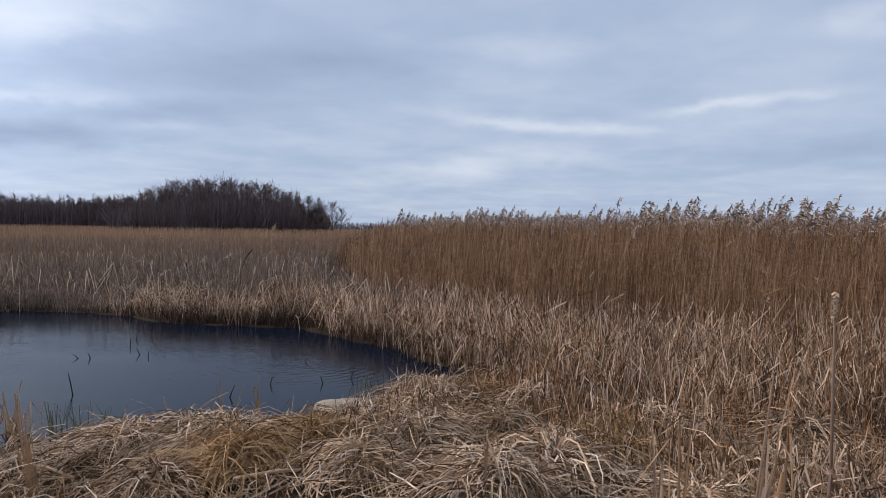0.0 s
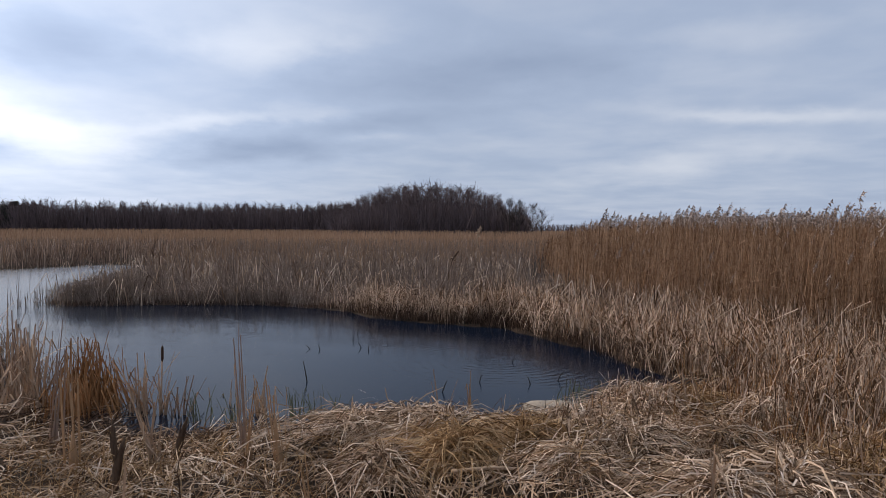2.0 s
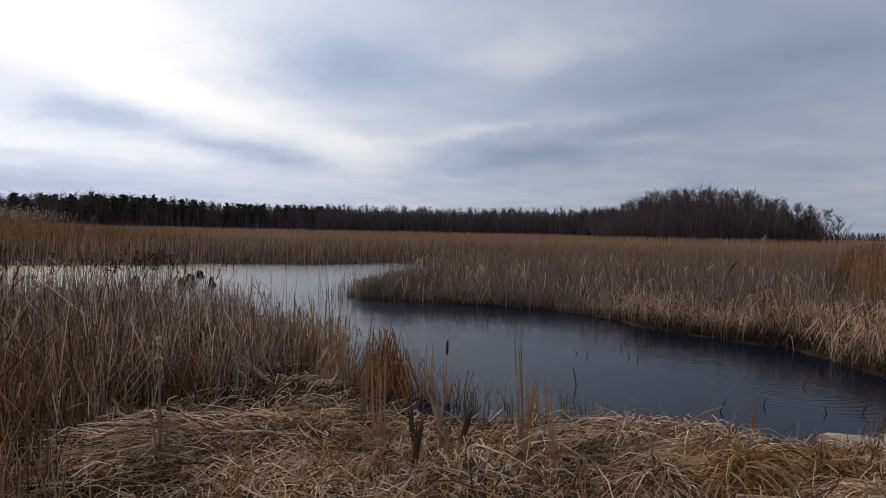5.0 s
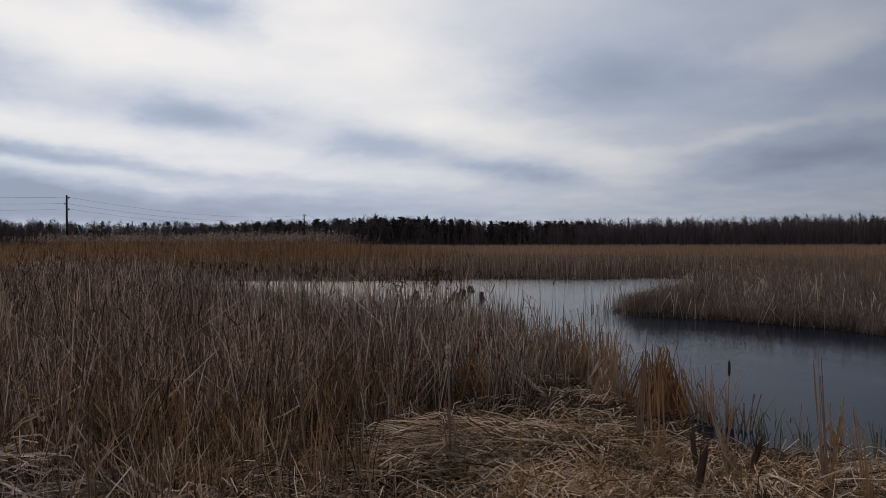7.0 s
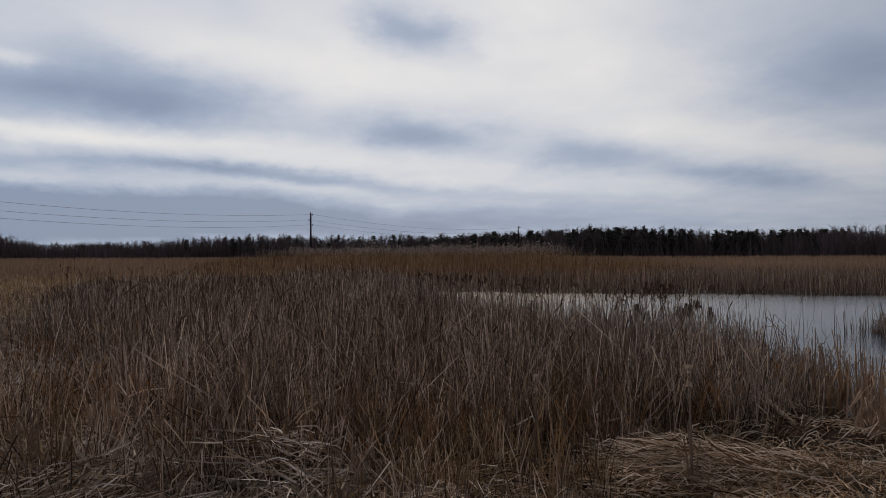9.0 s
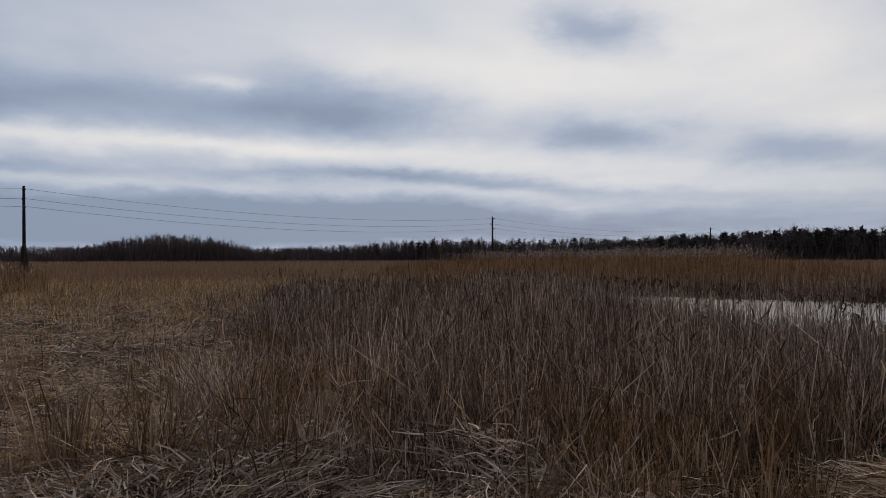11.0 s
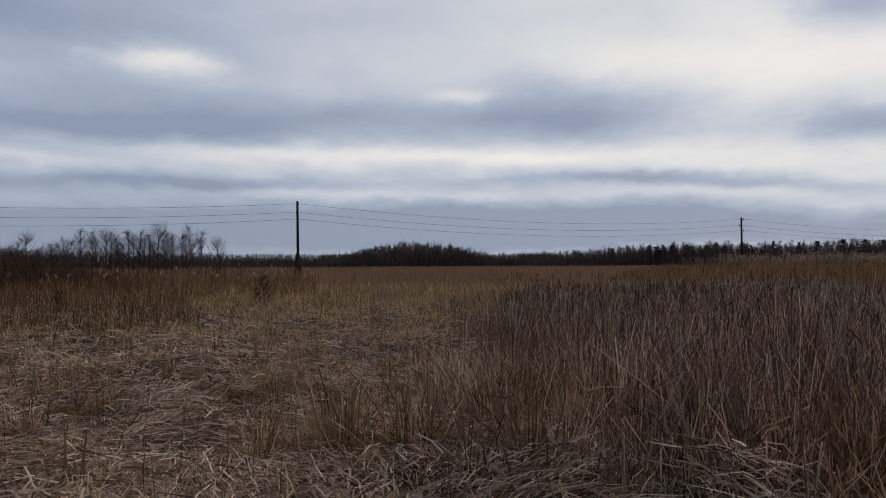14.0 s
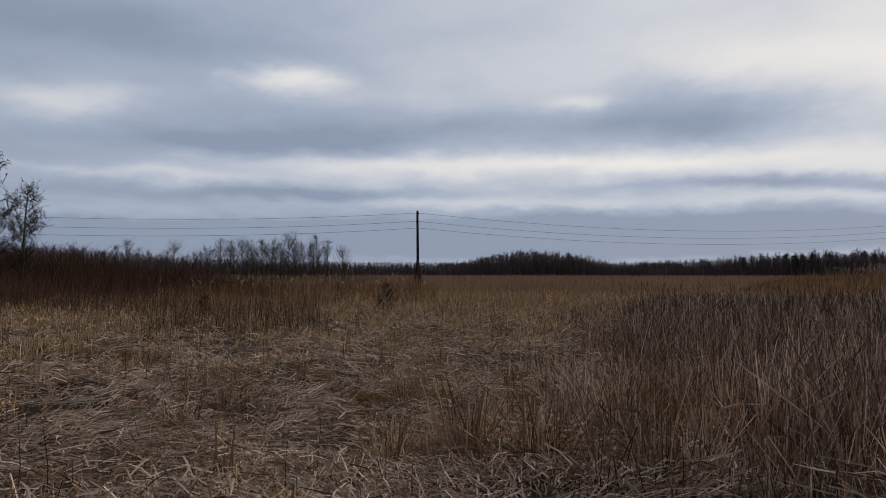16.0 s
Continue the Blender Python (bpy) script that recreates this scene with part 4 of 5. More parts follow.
def wood(name, n, a0, a1, dist, depth, skyline, label, pines=0.0, under=4800, full=(.4, .93)):
    """A belt of trees whose tops follow the skyline: rows of azimuth and elevation."""
    sk = np.array(skyline, float)
    x, y, az, r = belt(n, a0, a1, dist, depth)
    top = 1.8 + r * np.tan(np.radians(np.interp(az, sk[:, 0], sk[:, 1])))
    h = top * np.where(rng.uniform(size=n) < .05, rng.uniform(1.0, 1.06, n), rng.uniform(.7, 1.0, n))
    pick = rng.uniform(size=n) < pines
    if (~pick).any():
        stuff(name, [plant(BARE, x[~pick], y[~pick], h[~pick])], TWIG, label, "woods")
    if pick.any():
        stuff(name + "_pines", [plant(PINES, x[pick], y[pick], h[pick])], PINE, "dark green pines at the edge of the marsh", "woods")
    x, y, az, r = belt(under, a0, a1, dist - 4, depth)
    top = 1.8 + r * np.tan(np.radians(np.interp(az, sk[:, 0], sk[:, 1])))
    stuff(name + "_undergrowth", [upright(x, y, top * rng.uniform(*full, under), r * rng.uniform(.0005, .0012, under), .4, .2, 1)], TWIG, "dark bare brushwood under the trees", "brushwood")


wood("alder_wood", 360, 9.8, 26, 150, 60, [(9.8, 1.9), (11.3, 2.2), (12.5, 3.0), (14.8, 3.45), (18.3, 3.7), (22, 3.35), (24, 2.6), (26, 2.1)],
     "bare alder wood standing dark at the edge of the marsh", under=26000, full=(.25, .7))
wood("deciduous_wood", 800, 24, 50, 250, 50, [(24, 2.1), (28, 1.98), (34, 1.95), (40, 1.9), (50, 1.9)], "bare deciduous woods across the marsh", under=13000, full=(.4, .9))
wood("pine_wood", 960, 48, 84, 250, 40, [(48, 1.9), (56, 1.9), (60.5, 2.15), (64.7, 2.3), (70, 2.05), (74, 1.95), (79, 1.5), (84, .5)], "bare birches among dark pines across the marsh", .4, under=11200)
wood("west_wood", 700, 74, 107, 330, 50, [(74, 1.85), (78, 1.8), (85.5, 1.6), (92, 1.75), (98, 1.6), (102, 1.25), (107, 1.0)], "dark mixed woods far across the marsh", .08, under=11200)
wood("hill_wood", 600, 104, 124, 400, 60, [(104, 1.0), (109.6, 1.05), (113, 1.75), (116.3, 2.0), (119.7, 1.6), (122, 1.05), (124, 1.0)], "dark bare wood rising in the distance", 0, under=8000)
wood("south_wood", 480, 120, 172, 420, 60, [(120, 1.0), (130, 1.05), (140, 1.2), (146, 1.45), (151, 1.9), (156, 2.2), (172, 2.4)], "low dark woods in the distance", 0, under=12800, full=(.5, 1.0))
wood("north_wood", 260, -50, 10, 700, 60, [(-50, .5), (10, .6)], "low dark woods on the horizon", .1, under=6400)


# ---- single things ----
def part(name, vf, mat, parent, label=""):
    ob = mesh_object(name, vf[0], vf[1], [mat], smooth=True)
    ob.parent = parent
    return tagged(ob, label) if label else ob


def thing(name, at, label, category, group="", turn=0.0):
    ob = new(name)
    ob.matrix_basis = pose(*at, 0, 0, turn)
    ob.empty_display_size = .1
    return tagged(ob, label, category, group)


def tube(points, radii, sides=6):
    """A tapered tube with closed ends along a line of points, as quads."""
    P, R = np.asarray(points, float), np.asarray(radii, float)
    n = len(P)
    T = np.gradient(P, axis=0)
    T /= np.linalg.norm(T, axis=1, keepdims=True) + 1e-9
    up = np.array([1.0, 0, 0]) if abs(T[0, 2]) > .7 else np.array([0, 0, 1.0])
    a = np.linspace(0, 2 * math.pi, sides, endpoint=False)
    rows = []
    for k in range(n):
        u = np.cross(T[k], up)
        u /= np.linalg.norm(u) + 1e-9
        w = np.cross(T[k], u)
        rows.append(P[k] + R[k] * (np.cos(a)[:, None] * u + np.sin(a)[:, None] * w))
    v = np.concatenate(rows + [P[:1], P[-1:]])
    f = []
    for k in range(n - 1):
        for j in range(sides):
            j2 = (j + 1) % sides
            f.append((k * sides + j, k * sides + j2, (k + 1) * sides + j2, (k + 1) * sides + j))
    lo, hi = n * sides, n * sides + 1
    for j in range(0, sides, 2):
        f.append((lo, (j + 2) % sides, (j + 1) % sides, j))
        b = (n - 1) * sides
        f.append((hi, b + j, b + (j + 1) % sides, b + (j + 2) % sides))
    return v, np.array(f)


def blade_leaf(h, w, lean, kink, r):
    """One broad dead leaf with a folded section; its tip broken off or hanging."""
    s = np.linspace(0, 1, 6)
    a = r.uniform(0, 6.283)
    d = np.array([math.cos(a), math.sin(a)])
    side = np.array([-d[1], d[0], 0])
    path = np.stack([d[0] * lean * s ** 1.6 * h, d[1] * lean * s ** 1.6 * h, h * s], 1)
    if kink:
        k = r.randint(3, 5)
        fall = np.array([d[0] * .6, d[1] * .6, -.75]) * h * .22
        for j in range(k + 1, 6):
            path[j] = path[k] + fall * (j - k)
    v, f = [], []
    for j, q in enumerate(s):
        ww = w * (1 - .45 * q ** 2) * .5
        v += [path[j] - side * ww, path[j] + np.array([*d * w * .22, 0]), path[j] + side * ww]
    for j in range(5):
        b = j * 3
        f += [(b, b + 1, b + 4, b + 3), (b + 1, b + 2, b + 5, b + 4)]
    return np.array(v), np.array(f)


def cattail_clump(at, h, n, label, mat, spread=.05, lean=.18, turn=0.0, width=.022, head=None, seed=0, kinks=.3, tilt=(0, 0), gather=0.0):
    """A dead cattail shoot: a sheath, single leaves and, where it kept one, a seed head on its stalk."""
    r = np.random.RandomState(seed)
    ob = new("cattail_clump")
    ob.matrix_basis = pose(at[0], at[1], float(ground_z(np.array([at[0]]), np.array([at[1]]))[0]) - .03, tilt[0], tilt[1], turn)
    tagged(ob, label, "cattail", "cattails on the bank")
    part("sheath", tube([(0, 0, 0), (0, 0, h * .16), (.004, 0, h * .32)], [.024 + spread * .3, .018 + spread * .2, .007], 6), mat, ob)
    for k in range(n):
        v, f = blade_leaf(h * r.uniform(.45, 1.0), width * r.uniform(.7, 1.2), lean * r.uniform(.2, 1.6), r.uniform() < kinks, r)
        root = r.normal(size=2) * spread
        v[:, :2] += root * (1 - gather * (v[:, 2:3] / h))
        part("leaf", (v, f), mat, ob)
    if head:
        hz, fluffy = head
        part("stalk", tube([(0, 0, 0), (.01, .004, hz * .5), (.02, .01, hz)], [.010, .009, .007], 6), mat, ob)
        if fluffy:
            n2 = 90
            u, a = r.uniform(0, 1, n2), r.uniform(0, 6.283, n2)
            rad = (.014 + .008 * np.sin(u * 7 + 1)) * r.uniform(.7, 1.3, n2)
            st = np.stack([np.full(n2, .02), np.full(n2, .01), hz + .02 - .15 * u], 1)
            e = st + np.stack([np.cos(a) * rad, np.sin(a) * rad, -.015 + 0 * a], 1)
            part("seed_head", strips(st, (st + e) / 2, e, .012, 1, 1.2), FLUFF, ob, "burst pale fluffy seed head")
        else:
            part("seed_head", tube([(.02, .01, hz - .03), (.021, .01, hz), (.022, .011, hz + .1), (.022, .011, hz + .125)], [.006, .014, .013, .004], 8), RUST, ob, "dark brown seed head")
    return ob


def polar(az, r):
    return -math.sin(radians(az)) * r, math.cos(radians(az)) * r


GOLDEN, LONE_STALK = "golden-brown dead cattail leaves standing on the bank", "grey-tan dead cattail stalk standing in the straw"
k = 0
cattail_clump((-5.2, 5.2), .86, 190, "dense golden sheaf of dead cattail leaves drawn to a point", RUSSET, .2, .2, 0, .017, seed=90, kinks=.4, gather=.75)
cattail_clump((-5.0, 4.8), .5, 90, "low golden sheaf of broken cattail leaves", RUSSET, .18, .3, 0, .014, seed=91, kinks=.3, gather=.3)
for x0, y0, h, n, sp, ln, tilt in [(-4.72, 5.3, .72, 14, .05, .3, (0, 0)), (-4.33, 5.4, .72, 11, .035, .2, (0, 0)),
                                   (-4.35, 6.05, .5, 4, .06, .3, (0, 0)), (-3.56, 5.6, .7, 12, .035, .15, (0, 0)), (-3.9, 5.8, .4, 4, .07, .4, (0, 0)), (-2.65, 3.95, .85, 4, .025, .06, (-4, 10)),
                                   (-3.3, 3.85, .55, 4, .03, .1, (0, 8)), (-1.8, 5.6, .5, 4, .03, .3, (0, 0)), (-1.55, 5.75, .55, 3, .02, .1, (0, -12)), (-5.75, 5.05, .85, 14, .08, .2, (0, 0)),
                                   (-6.2, 5.3, .95, 16, .09, .15, (0, 0)), (-6.4, 5.15, .9, 14, .08, .12, (0, 0)), (-5.95, 5.1, .8, 16, .06, .12, (0, -4)), (-6.8, 5.3, .9, 12, .1, .12, (0, 0)), (-4.2, 5.55, .35, 10, .10, .6, (0, 0)), (-4.05, 5.75, .6, 6, .03, .1, (0, 4)),
                                   (-2.72, 4.05, 1.0, 6, .03, .06, (-3, 12)), (-2.4, 4.0, .75, 5, .025, .08, (0, 9)), (-3.25, 3.8, .8, 5, .02, .06, (0, 14)), (-4.1, 3.75, .95, 6, .03, .06, (0, -6)), (-3.55, 3.4, .9, 6, .03, .05, (0, -8)), (-5.5, 4.7, .6, 14, .10, .3, (0, 0)), (-2.8, 5.45, .32, 6, .06, .4, (0, 0))]:
    k += 1
    lone = n < 8 and sp < .04
    cattail_clump((x0, y0), h * 1.08, n + 2 if lone else int(n * 2.2), GOLDEN, (SHEAF, BENT, CATTAIL)[k % 3], sp * (1.1 if lone else 1.15), ln * (1 if lone else 1.2), k * 50, .013 if lone else .02, seed=k, tilt=tilt, kinks=.2 if lone else .5)
cattail_clump((-4.5, 5.33), .66, 14, "dead cattail with a dark brown seed head at the water's edge", BENT, .03, .2, 20, head=(.78, False), seed=60)
for az0, r0, h, n, ln, tilt in [(-3.9, 3.7, .75, 3, .05, (0, 0)), (-8.9, 3.5, .85, 3, .05, (0, 2)), (-18.4, 3.7, 1.05, 5, .06, (0, -4)), (-20, 3.6, .9, 3, .08, (0, 5)), (-25.4, 3.9, 1.12, 6, .06, (0, 6)), (-26.8, 4.3, 1.1, 4, .06, (0, 4)),
                                (-15, 4.6, .75, 4, .2, (0, 0)), (-22, 5.2, .7, 4, .2, (0, 0)), (53, 3.6, .5, 3, .05, (0, -14)), (58.6, 3.9, .7, 3, .06, (0, -10)), (43.9, 3.8, .72, 3, .06, (0, -3)), (28.8, 3.9, .6, 4, .06, (0, 8)),
                                (71, 4.4, .62, 4, .08, (0, 3)), (75.9, 4.5, .7, 5, .08, (0, -5)), (80, 5.0, .75, 5, .1, (0, 0)), (86, 5.3, .8, 5, .1, (0, 4)), (34, 3.6, .5, 3, .1, (0, 6))]:
    k += 1
    cattail_clump(polar(az0, r0), h, n, LONE_STALK, SHEAF if k % 2 else BENT, .02, ln * 1.1, k * 37, .014, seed=k, kinks=.25, tilt=tilt)
for (x0, y0), h in [(polar(-30.4, 4.5), 1.36), ((-4.43, 2.18), 1.0), ((-7.5, 1.15), 1.0), (polar(71.2, 8.0), 1.02), (polar(76, 5.6), .85)]:
    k += 1
    cattail_clump((x0, y0), h * .75, 3, "dead cattail with a burst fluffy seed head", CATTAIL, .02, .1, k * 31, head=(h, True), seed=k, kinks=.2)

for x0, y0, h, n, sp in [(-4.9, -4.05, .5, 34, .16), (-4.75, -3.7, .42, 22, .13), (-5.97, -8.47, .42, 26, .2), (-6.74, -5.67, .5, 12, .15), (-4.9, -5.33, .38, 12, .12), (-7.9, -7.0, .5, 8, .1), (-7.1, -7.4, .55, 6, .06), (-5.84, -9.38, .42, 6, .05),
                         (-3.62, -5.35, .5, 4, .05), (-4.66, -8.15, .3, 18, .2), (-6.1, -3.4, .6, 16, .16), (-5.3, -2.6, .5, 20, .18), (-5.7, -2.0, .65, 22, .2), (-6.0, -1.3, .75, 22, .2), (-5.45, -.3, .6, 18, .16)]:
    k += 1
    cattail_clump((x0, y0), h * 1.4, int(n * 2.3), "low clump of broken dead cattail leaves in the straw", (CATTAIL, BENT, CATTAIL)[k % 3], sp, .4, k * 41, .015, seed=k, kinks=.35)


def tussock(seed, n=620):
    """A mound of old growth with dry leaves draped outwards and down over it."""
    global rng
    keep_rng, rng = rng, np.random.RandomState(seed)
    a = rng.uniform(0, 6.283, n)
    d = np.stack([np.cos(a), np.sin(a)], 1)
    out = rng.uniform(.12, .42, n)[:, None]
    root = rng.normal(size=(n, 2)) * .09
    z0 = rng.uniform(.02, .2, n) * np.exp(-(root ** 2).sum(1) / .03)
    p0 = np.concatenate([root, z0[:, None]], 1)
    p1 = np.concatenate([root + d * out * .55 + rng.normal(size=(n, 2)) * .06, (z0 + rng.uniform(.04, .26, n))[:, None]], 1)
    p2 = np.concatenate([root + d * out * 1.1 + rng.normal(size=(n, 2)) * .08, rng.uniform(-.03, .07, n)[:, None]], 1)
    v, f = strips(p0, p1, p2, rng.uniform(.004, .010, n), 4, .4)
    rng = keep_rng
    return v, f


TUSSOCKS = []
for k in range(5):
    ob = new("grass_tussock")
    part("inner_leaves", tussock(100 + k, 310), GOLD if k == 1 else STRAW, ob)
    v, f = tussock(120 + k, 310)
    part("drooping_leaves", (v * np.array([1.08, 1.08, .96]), f), GOLD if k == 1 else STRAW, ob)
    tagged(ob, "drooping tussock of dry golden grass" if k == 1 else "drooping tussock of pale dead grass", "grass tussock", "tussocks on the bank")
    TUSSOCKS.append(ob)
spots = [(-1.85, 5.0), (-1.24, 4.25), (-1.3, 5.3), (-2.3, 4.95), (-.65, 5.4), (-.2, 5.9), (.35, 6.6), (-.2, 5.0), (.5, 5.5), (.9, 6.3), (.75, 4.4), (1.3, 4.9), (1.9, 5.6), (-.5, 4.2),
         (2.3, 4.5), (1.5, 3.9), (-.9, 4.8), (.1, 5.4), (.15, 4.5), (-1.5, 4.75), (.9, 5.0), (1.5, 5.5), (1.1, 4.3), (-1.7, 4.0), (-.1, 6.4), (2.5, 5.1), (1.9, 4.9), (.3, 3.8), (2.9, 5.4), (-5.1, .6), (-5.3, -.4), (-5.9, -1.6), (-5.3, -3.0),
         (-4.9, -3.5), (-6.6, -3.9), (-8.0, -5.2), (-6.3, -6.2), (-9.5, -6.5), (-7.6, -8.6)]
r = np.random.RandomState(3)
used = [0] * 5
for k, (x0, y0) in enumerate(spots):
    q = k % 5
    s = r.uniform(.85, 1.35) * (.6 if y0 < 1 else 1)
    m = pose(x0, y0, float(ground_z(np.array([x0]), np.array([y0]))[0]), 0, 0, r.uniform(0, 360)) @ Matrix.Diagonal((s, s, s * r.uniform(.8, 1.15), 1))
    if used[q]:
        first = TUSSOCKS[q].scale
        copy_thing(TUSSOCKS[q], m @ Matrix.Diagonal((1 / first[0], 1 / first[1], 1 / first[2], 1)))
    else:
        TUSSOCKS[q].matrix_basis = m
    used[q] = 1

# low brown tufts over the field
TUFTS = []
for k in range(3):
    ob = new("grass_tuft")
    for name, seed in (("inner_leaves", 140), ("drooping_leaves", 160)):
        v, f = tussock(seed + k, 95)
        part(name, (v * np.array([1, 1, .7]), f), (GOLD, RUSSET, GOLD)[k], ob)
    tagged(ob, "low brown tuft of grass in the open field", "grass tuft", "tufts in the field")
    TUFTS.append(ob)
r = np.random.RandomState(8)
for k in range(150):
    x0, y0 = polar(r.uniform(112, 162), r.uniform(8.0, 30))
    s = r.uniform(.45, 1.25)
    m = pose(x0, y0, float(ground_z(np.array([x0]), np.array([y0]))[0]), 0, 0, r.uniform(0, 360)) @ Matrix.Diagonal((s, s, s * r.uniform(.8, 1.3), 1))
    if k < 3:
        TUFTS[k].matrix_basis = m
    else:
        first = TUFTS[k % 3].scale
        copy_thing(TUFTS[k % 3], m @ Matrix.Diagonal((1 / first[0], 1 / first[1], 1 / first[2], 1)))

# dark stubs of old cattail stools among the straw
for x0, y0, h, w, lx in [(-3.2, 3.9, .42, .02, .10), (-3.35, 3.55, .4, .019, -.06), (-3.02, 3.15, .44, .022, .07)]:
    ob = thing("rotten_stub", (x0, y0, float(ground_z(np.array([x0]), np.array([y0]))[0]) - .05), "dark rotten stub standing in the straw", "stub", "stubs on the bank")
    part("post", tube([(0, 0, 0), (lx * .2, .005, h * .3), (lx * .5, -.008, h * .6), (lx * .8, .01, h * .85), (lx, .02, h)], [w * 1.3, w, w * 1.1, w * .7, w * .25], 7), STUB, ob)
    for q in range(3):
        a = q * 2.1
        part("splinter", tube([(lx * .5 + math.cos(a) * w * .7, math.sin(a) * w * .7, h * .5), (lx * .8 + math.cos(a) * w * .9, math.sin(a) * w * .9, h * (.8 + .05 * q)), (lx + math.cos(a) * w * 1.3, math.sin(a) * w * 1.3, h * (.92 + .06 * q))], [w * .35, w * .25, w * .08], 4), STUB, ob)

# a long stalk fallen across the mud
ob = thing("fallen_stalk", (-5.7, 4.05, .2), "long pale reed stalk fallen across the mud", "stalk")
part("stem", tube([(0, 0, 0), (-.45, .1, .09), (-.95, .22, .2), (-1.4, .3, .3)], [.026, .024, .02, .014], 7), STRAW, ob)
for x0, y0, dx, dy in [(-1.2, 3.9, .5, .12), (1.2, 4.6, .5, .05), (2.1, 5.1, .6, -.1), (-2.3, 4.2, -.45, .2)]:
    ob = thing("fallen_stalk", (x0, y0, float(ground_z(np.array([x0]), np.array([y0]))[0]) + .09), "pale broken stalk lying on the straw", "stalk")
    part("stem", tube([(0, 0, 0), (dx * .5, dy * .5, .03), (dx, dy, .02)], [.012, .011, .008], 6), STRAW, ob)

# sticks in the water
for x0, y0, h, lx, ly in [(-4.6, 9.95, .14, .0, .0), (-4.77, 10.5, .12, .06, .02), (-4.15, 9.25, .10, -.12, .02), (-3.98, 9.12, .08, .02, .0), (-4.82, 8.92, .06, -.16, .02), (-4.66, 8.92, .08, -.06, .0),
                          (-3.84, 7.0, .26, -.1, .0), (-1.07, 7.97, .12, .1, .0), (-.84, 7.45, .16, .05, .02), (-1.35, 7.68, .1, -.06, .0), (-1.8, 8.9, .08, .08, .0), (-.58, 7.5, .2, .03, .0), (-1.93, 7.6, .1, .05, .0),
                          (-3.3, 12.0, .16, .04, .0), (-2.2, 7.0, .14, .1, 0), (-12.9, 11.6, .2, .1, 0), (-13.6, 11.9, .28, -.05, 0)]:
    ob = thing("water_stick", (x0, y0, -.28), "dark dead stick poking out of the water", "stick", "sticks in the pond")
    part("stick", tube([(-lx * .4, 0, 0), (0, 0, .28), (lx * .25, ly * .3, .28 + h * .5), (lx * .5, ly * .5, .28 + h * .9)], [.007, .007, .006, .003], 6), POLE, ob)

# cattail stems standing in the water off the point of the marsh
x = np.concatenate([-13.3 + rng.normal(size=46) * .45, -7.6 + rng.normal(size=26) * .5])
y = np.concatenate([12.0 + rng.normal(size=46) * .3, 6.35 + rng.normal(size=26) * .25])
n = len(x)
p0 = np.stack([x, y, np.full(n, -.3)], 1)
p2 = p0 + np.stack([rng.normal(size=n) * .05, rng.normal(size=n) * .05, .3 + rng.uniform(.2, .75, n)], 1)
stuff("water_stems", [strips(p0, (p0 + p2) / 2, p2, rng.uniform(.010, .02, n), 1, .5)], GREY, "grey dead stems standing in the open water", "stems")

# old stumps at the far side of the pond
for x0, y0, h, w in [(-19.25, 11.15, .30, .125), (-18.75, 10.65, .22, .17), (-21.6, 12.9, .22, .11), (-19.9, 9.75, .26, .10), (-18.3, 11.3, .26, .05), (-17.9, 11.0, .3, .045)]:
    ob = thing("tree_stump", (x0, y0, -.4), "dark rotten tree stump standing in the pond", "stump", "stumps in the pond")
    part("stump", tube([(0, 0, 0), (0, 0, .36), (.02, 0, .4 + h * .7), (.03, .02, .4 + h)], [w * 1.25, w * 1.1, w, w * .85], 9), POLE, ob)
    part("root", tube([(w * .8, 0, .5), (w * 1.6, .05, .42), (w * 2.2, .1, .36)], [.06, .05, .03], 6), POLE, ob)

# a dark stalk that leans out of the marsh, and a pale plume that stands alone
ob = thing("leaning_stalk", (-5.25, 17.4, .1), "dark dead stalk leaning out of the grey cattails", "stalk")
part("stem", tube([(0, 0, 0), (.05, 0, .5), (.16, 0, .86)], [.012, .012, .014], 6), STUB, ob)
part("seed_head", tube([(.16, 0, .86), (.22, 0, .95), (.32, 0, 1.08), (.34, 0, 1.1)], [.012, .024, .022, .008], 7), STUB, ob)
x0, y0 = polar(14.3, 15.5)
ob = thing("reed_stalk", (x0, y0, .1), "single reed with a pale plume standing over the marsh", "reed")
part("stem", tube([(0, 0, 0), (.01, 0, .9), (.02, 0, 1.62)], [.006, .005, .004], 5), STRAW, ob)
part("plume", join(plume_bits(np.array([.02] * 3), np.zeros(3), np.array([1.5, 1.52, 1.55]), np.array([.22] * 3))), FLUFF, ob)
# green sedge at the waterline
for k, (x0, y0) in enumerate([(-3.2, 5.55), (-3.0, 5.6), (-2.75, 5.6), (-.85, 6.65), (-.7, 6.8), (-.5, 7.0), (-.6, 6.6), (-4.0, 5.2), (-3.7, 5.35), (-.3, 7.1), (-.15, 7.3)]):
    r = np.random.RandomState(400 + k)
    ob = thing("sedge_tuft", (x0, y0, -.02), "grey-green sedge tuft at the waterline", "sedge", "sedge at the waterline")
    for q in range(14):
        v, f = blade_leaf(r.uniform(.12, .34), .009, r.uniform(.05, .5), r.uniform() < .2, r)
        v[:, :2] += r.normal(size=2) * .05
        part("leaf", (v, f), SEDGE, ob)

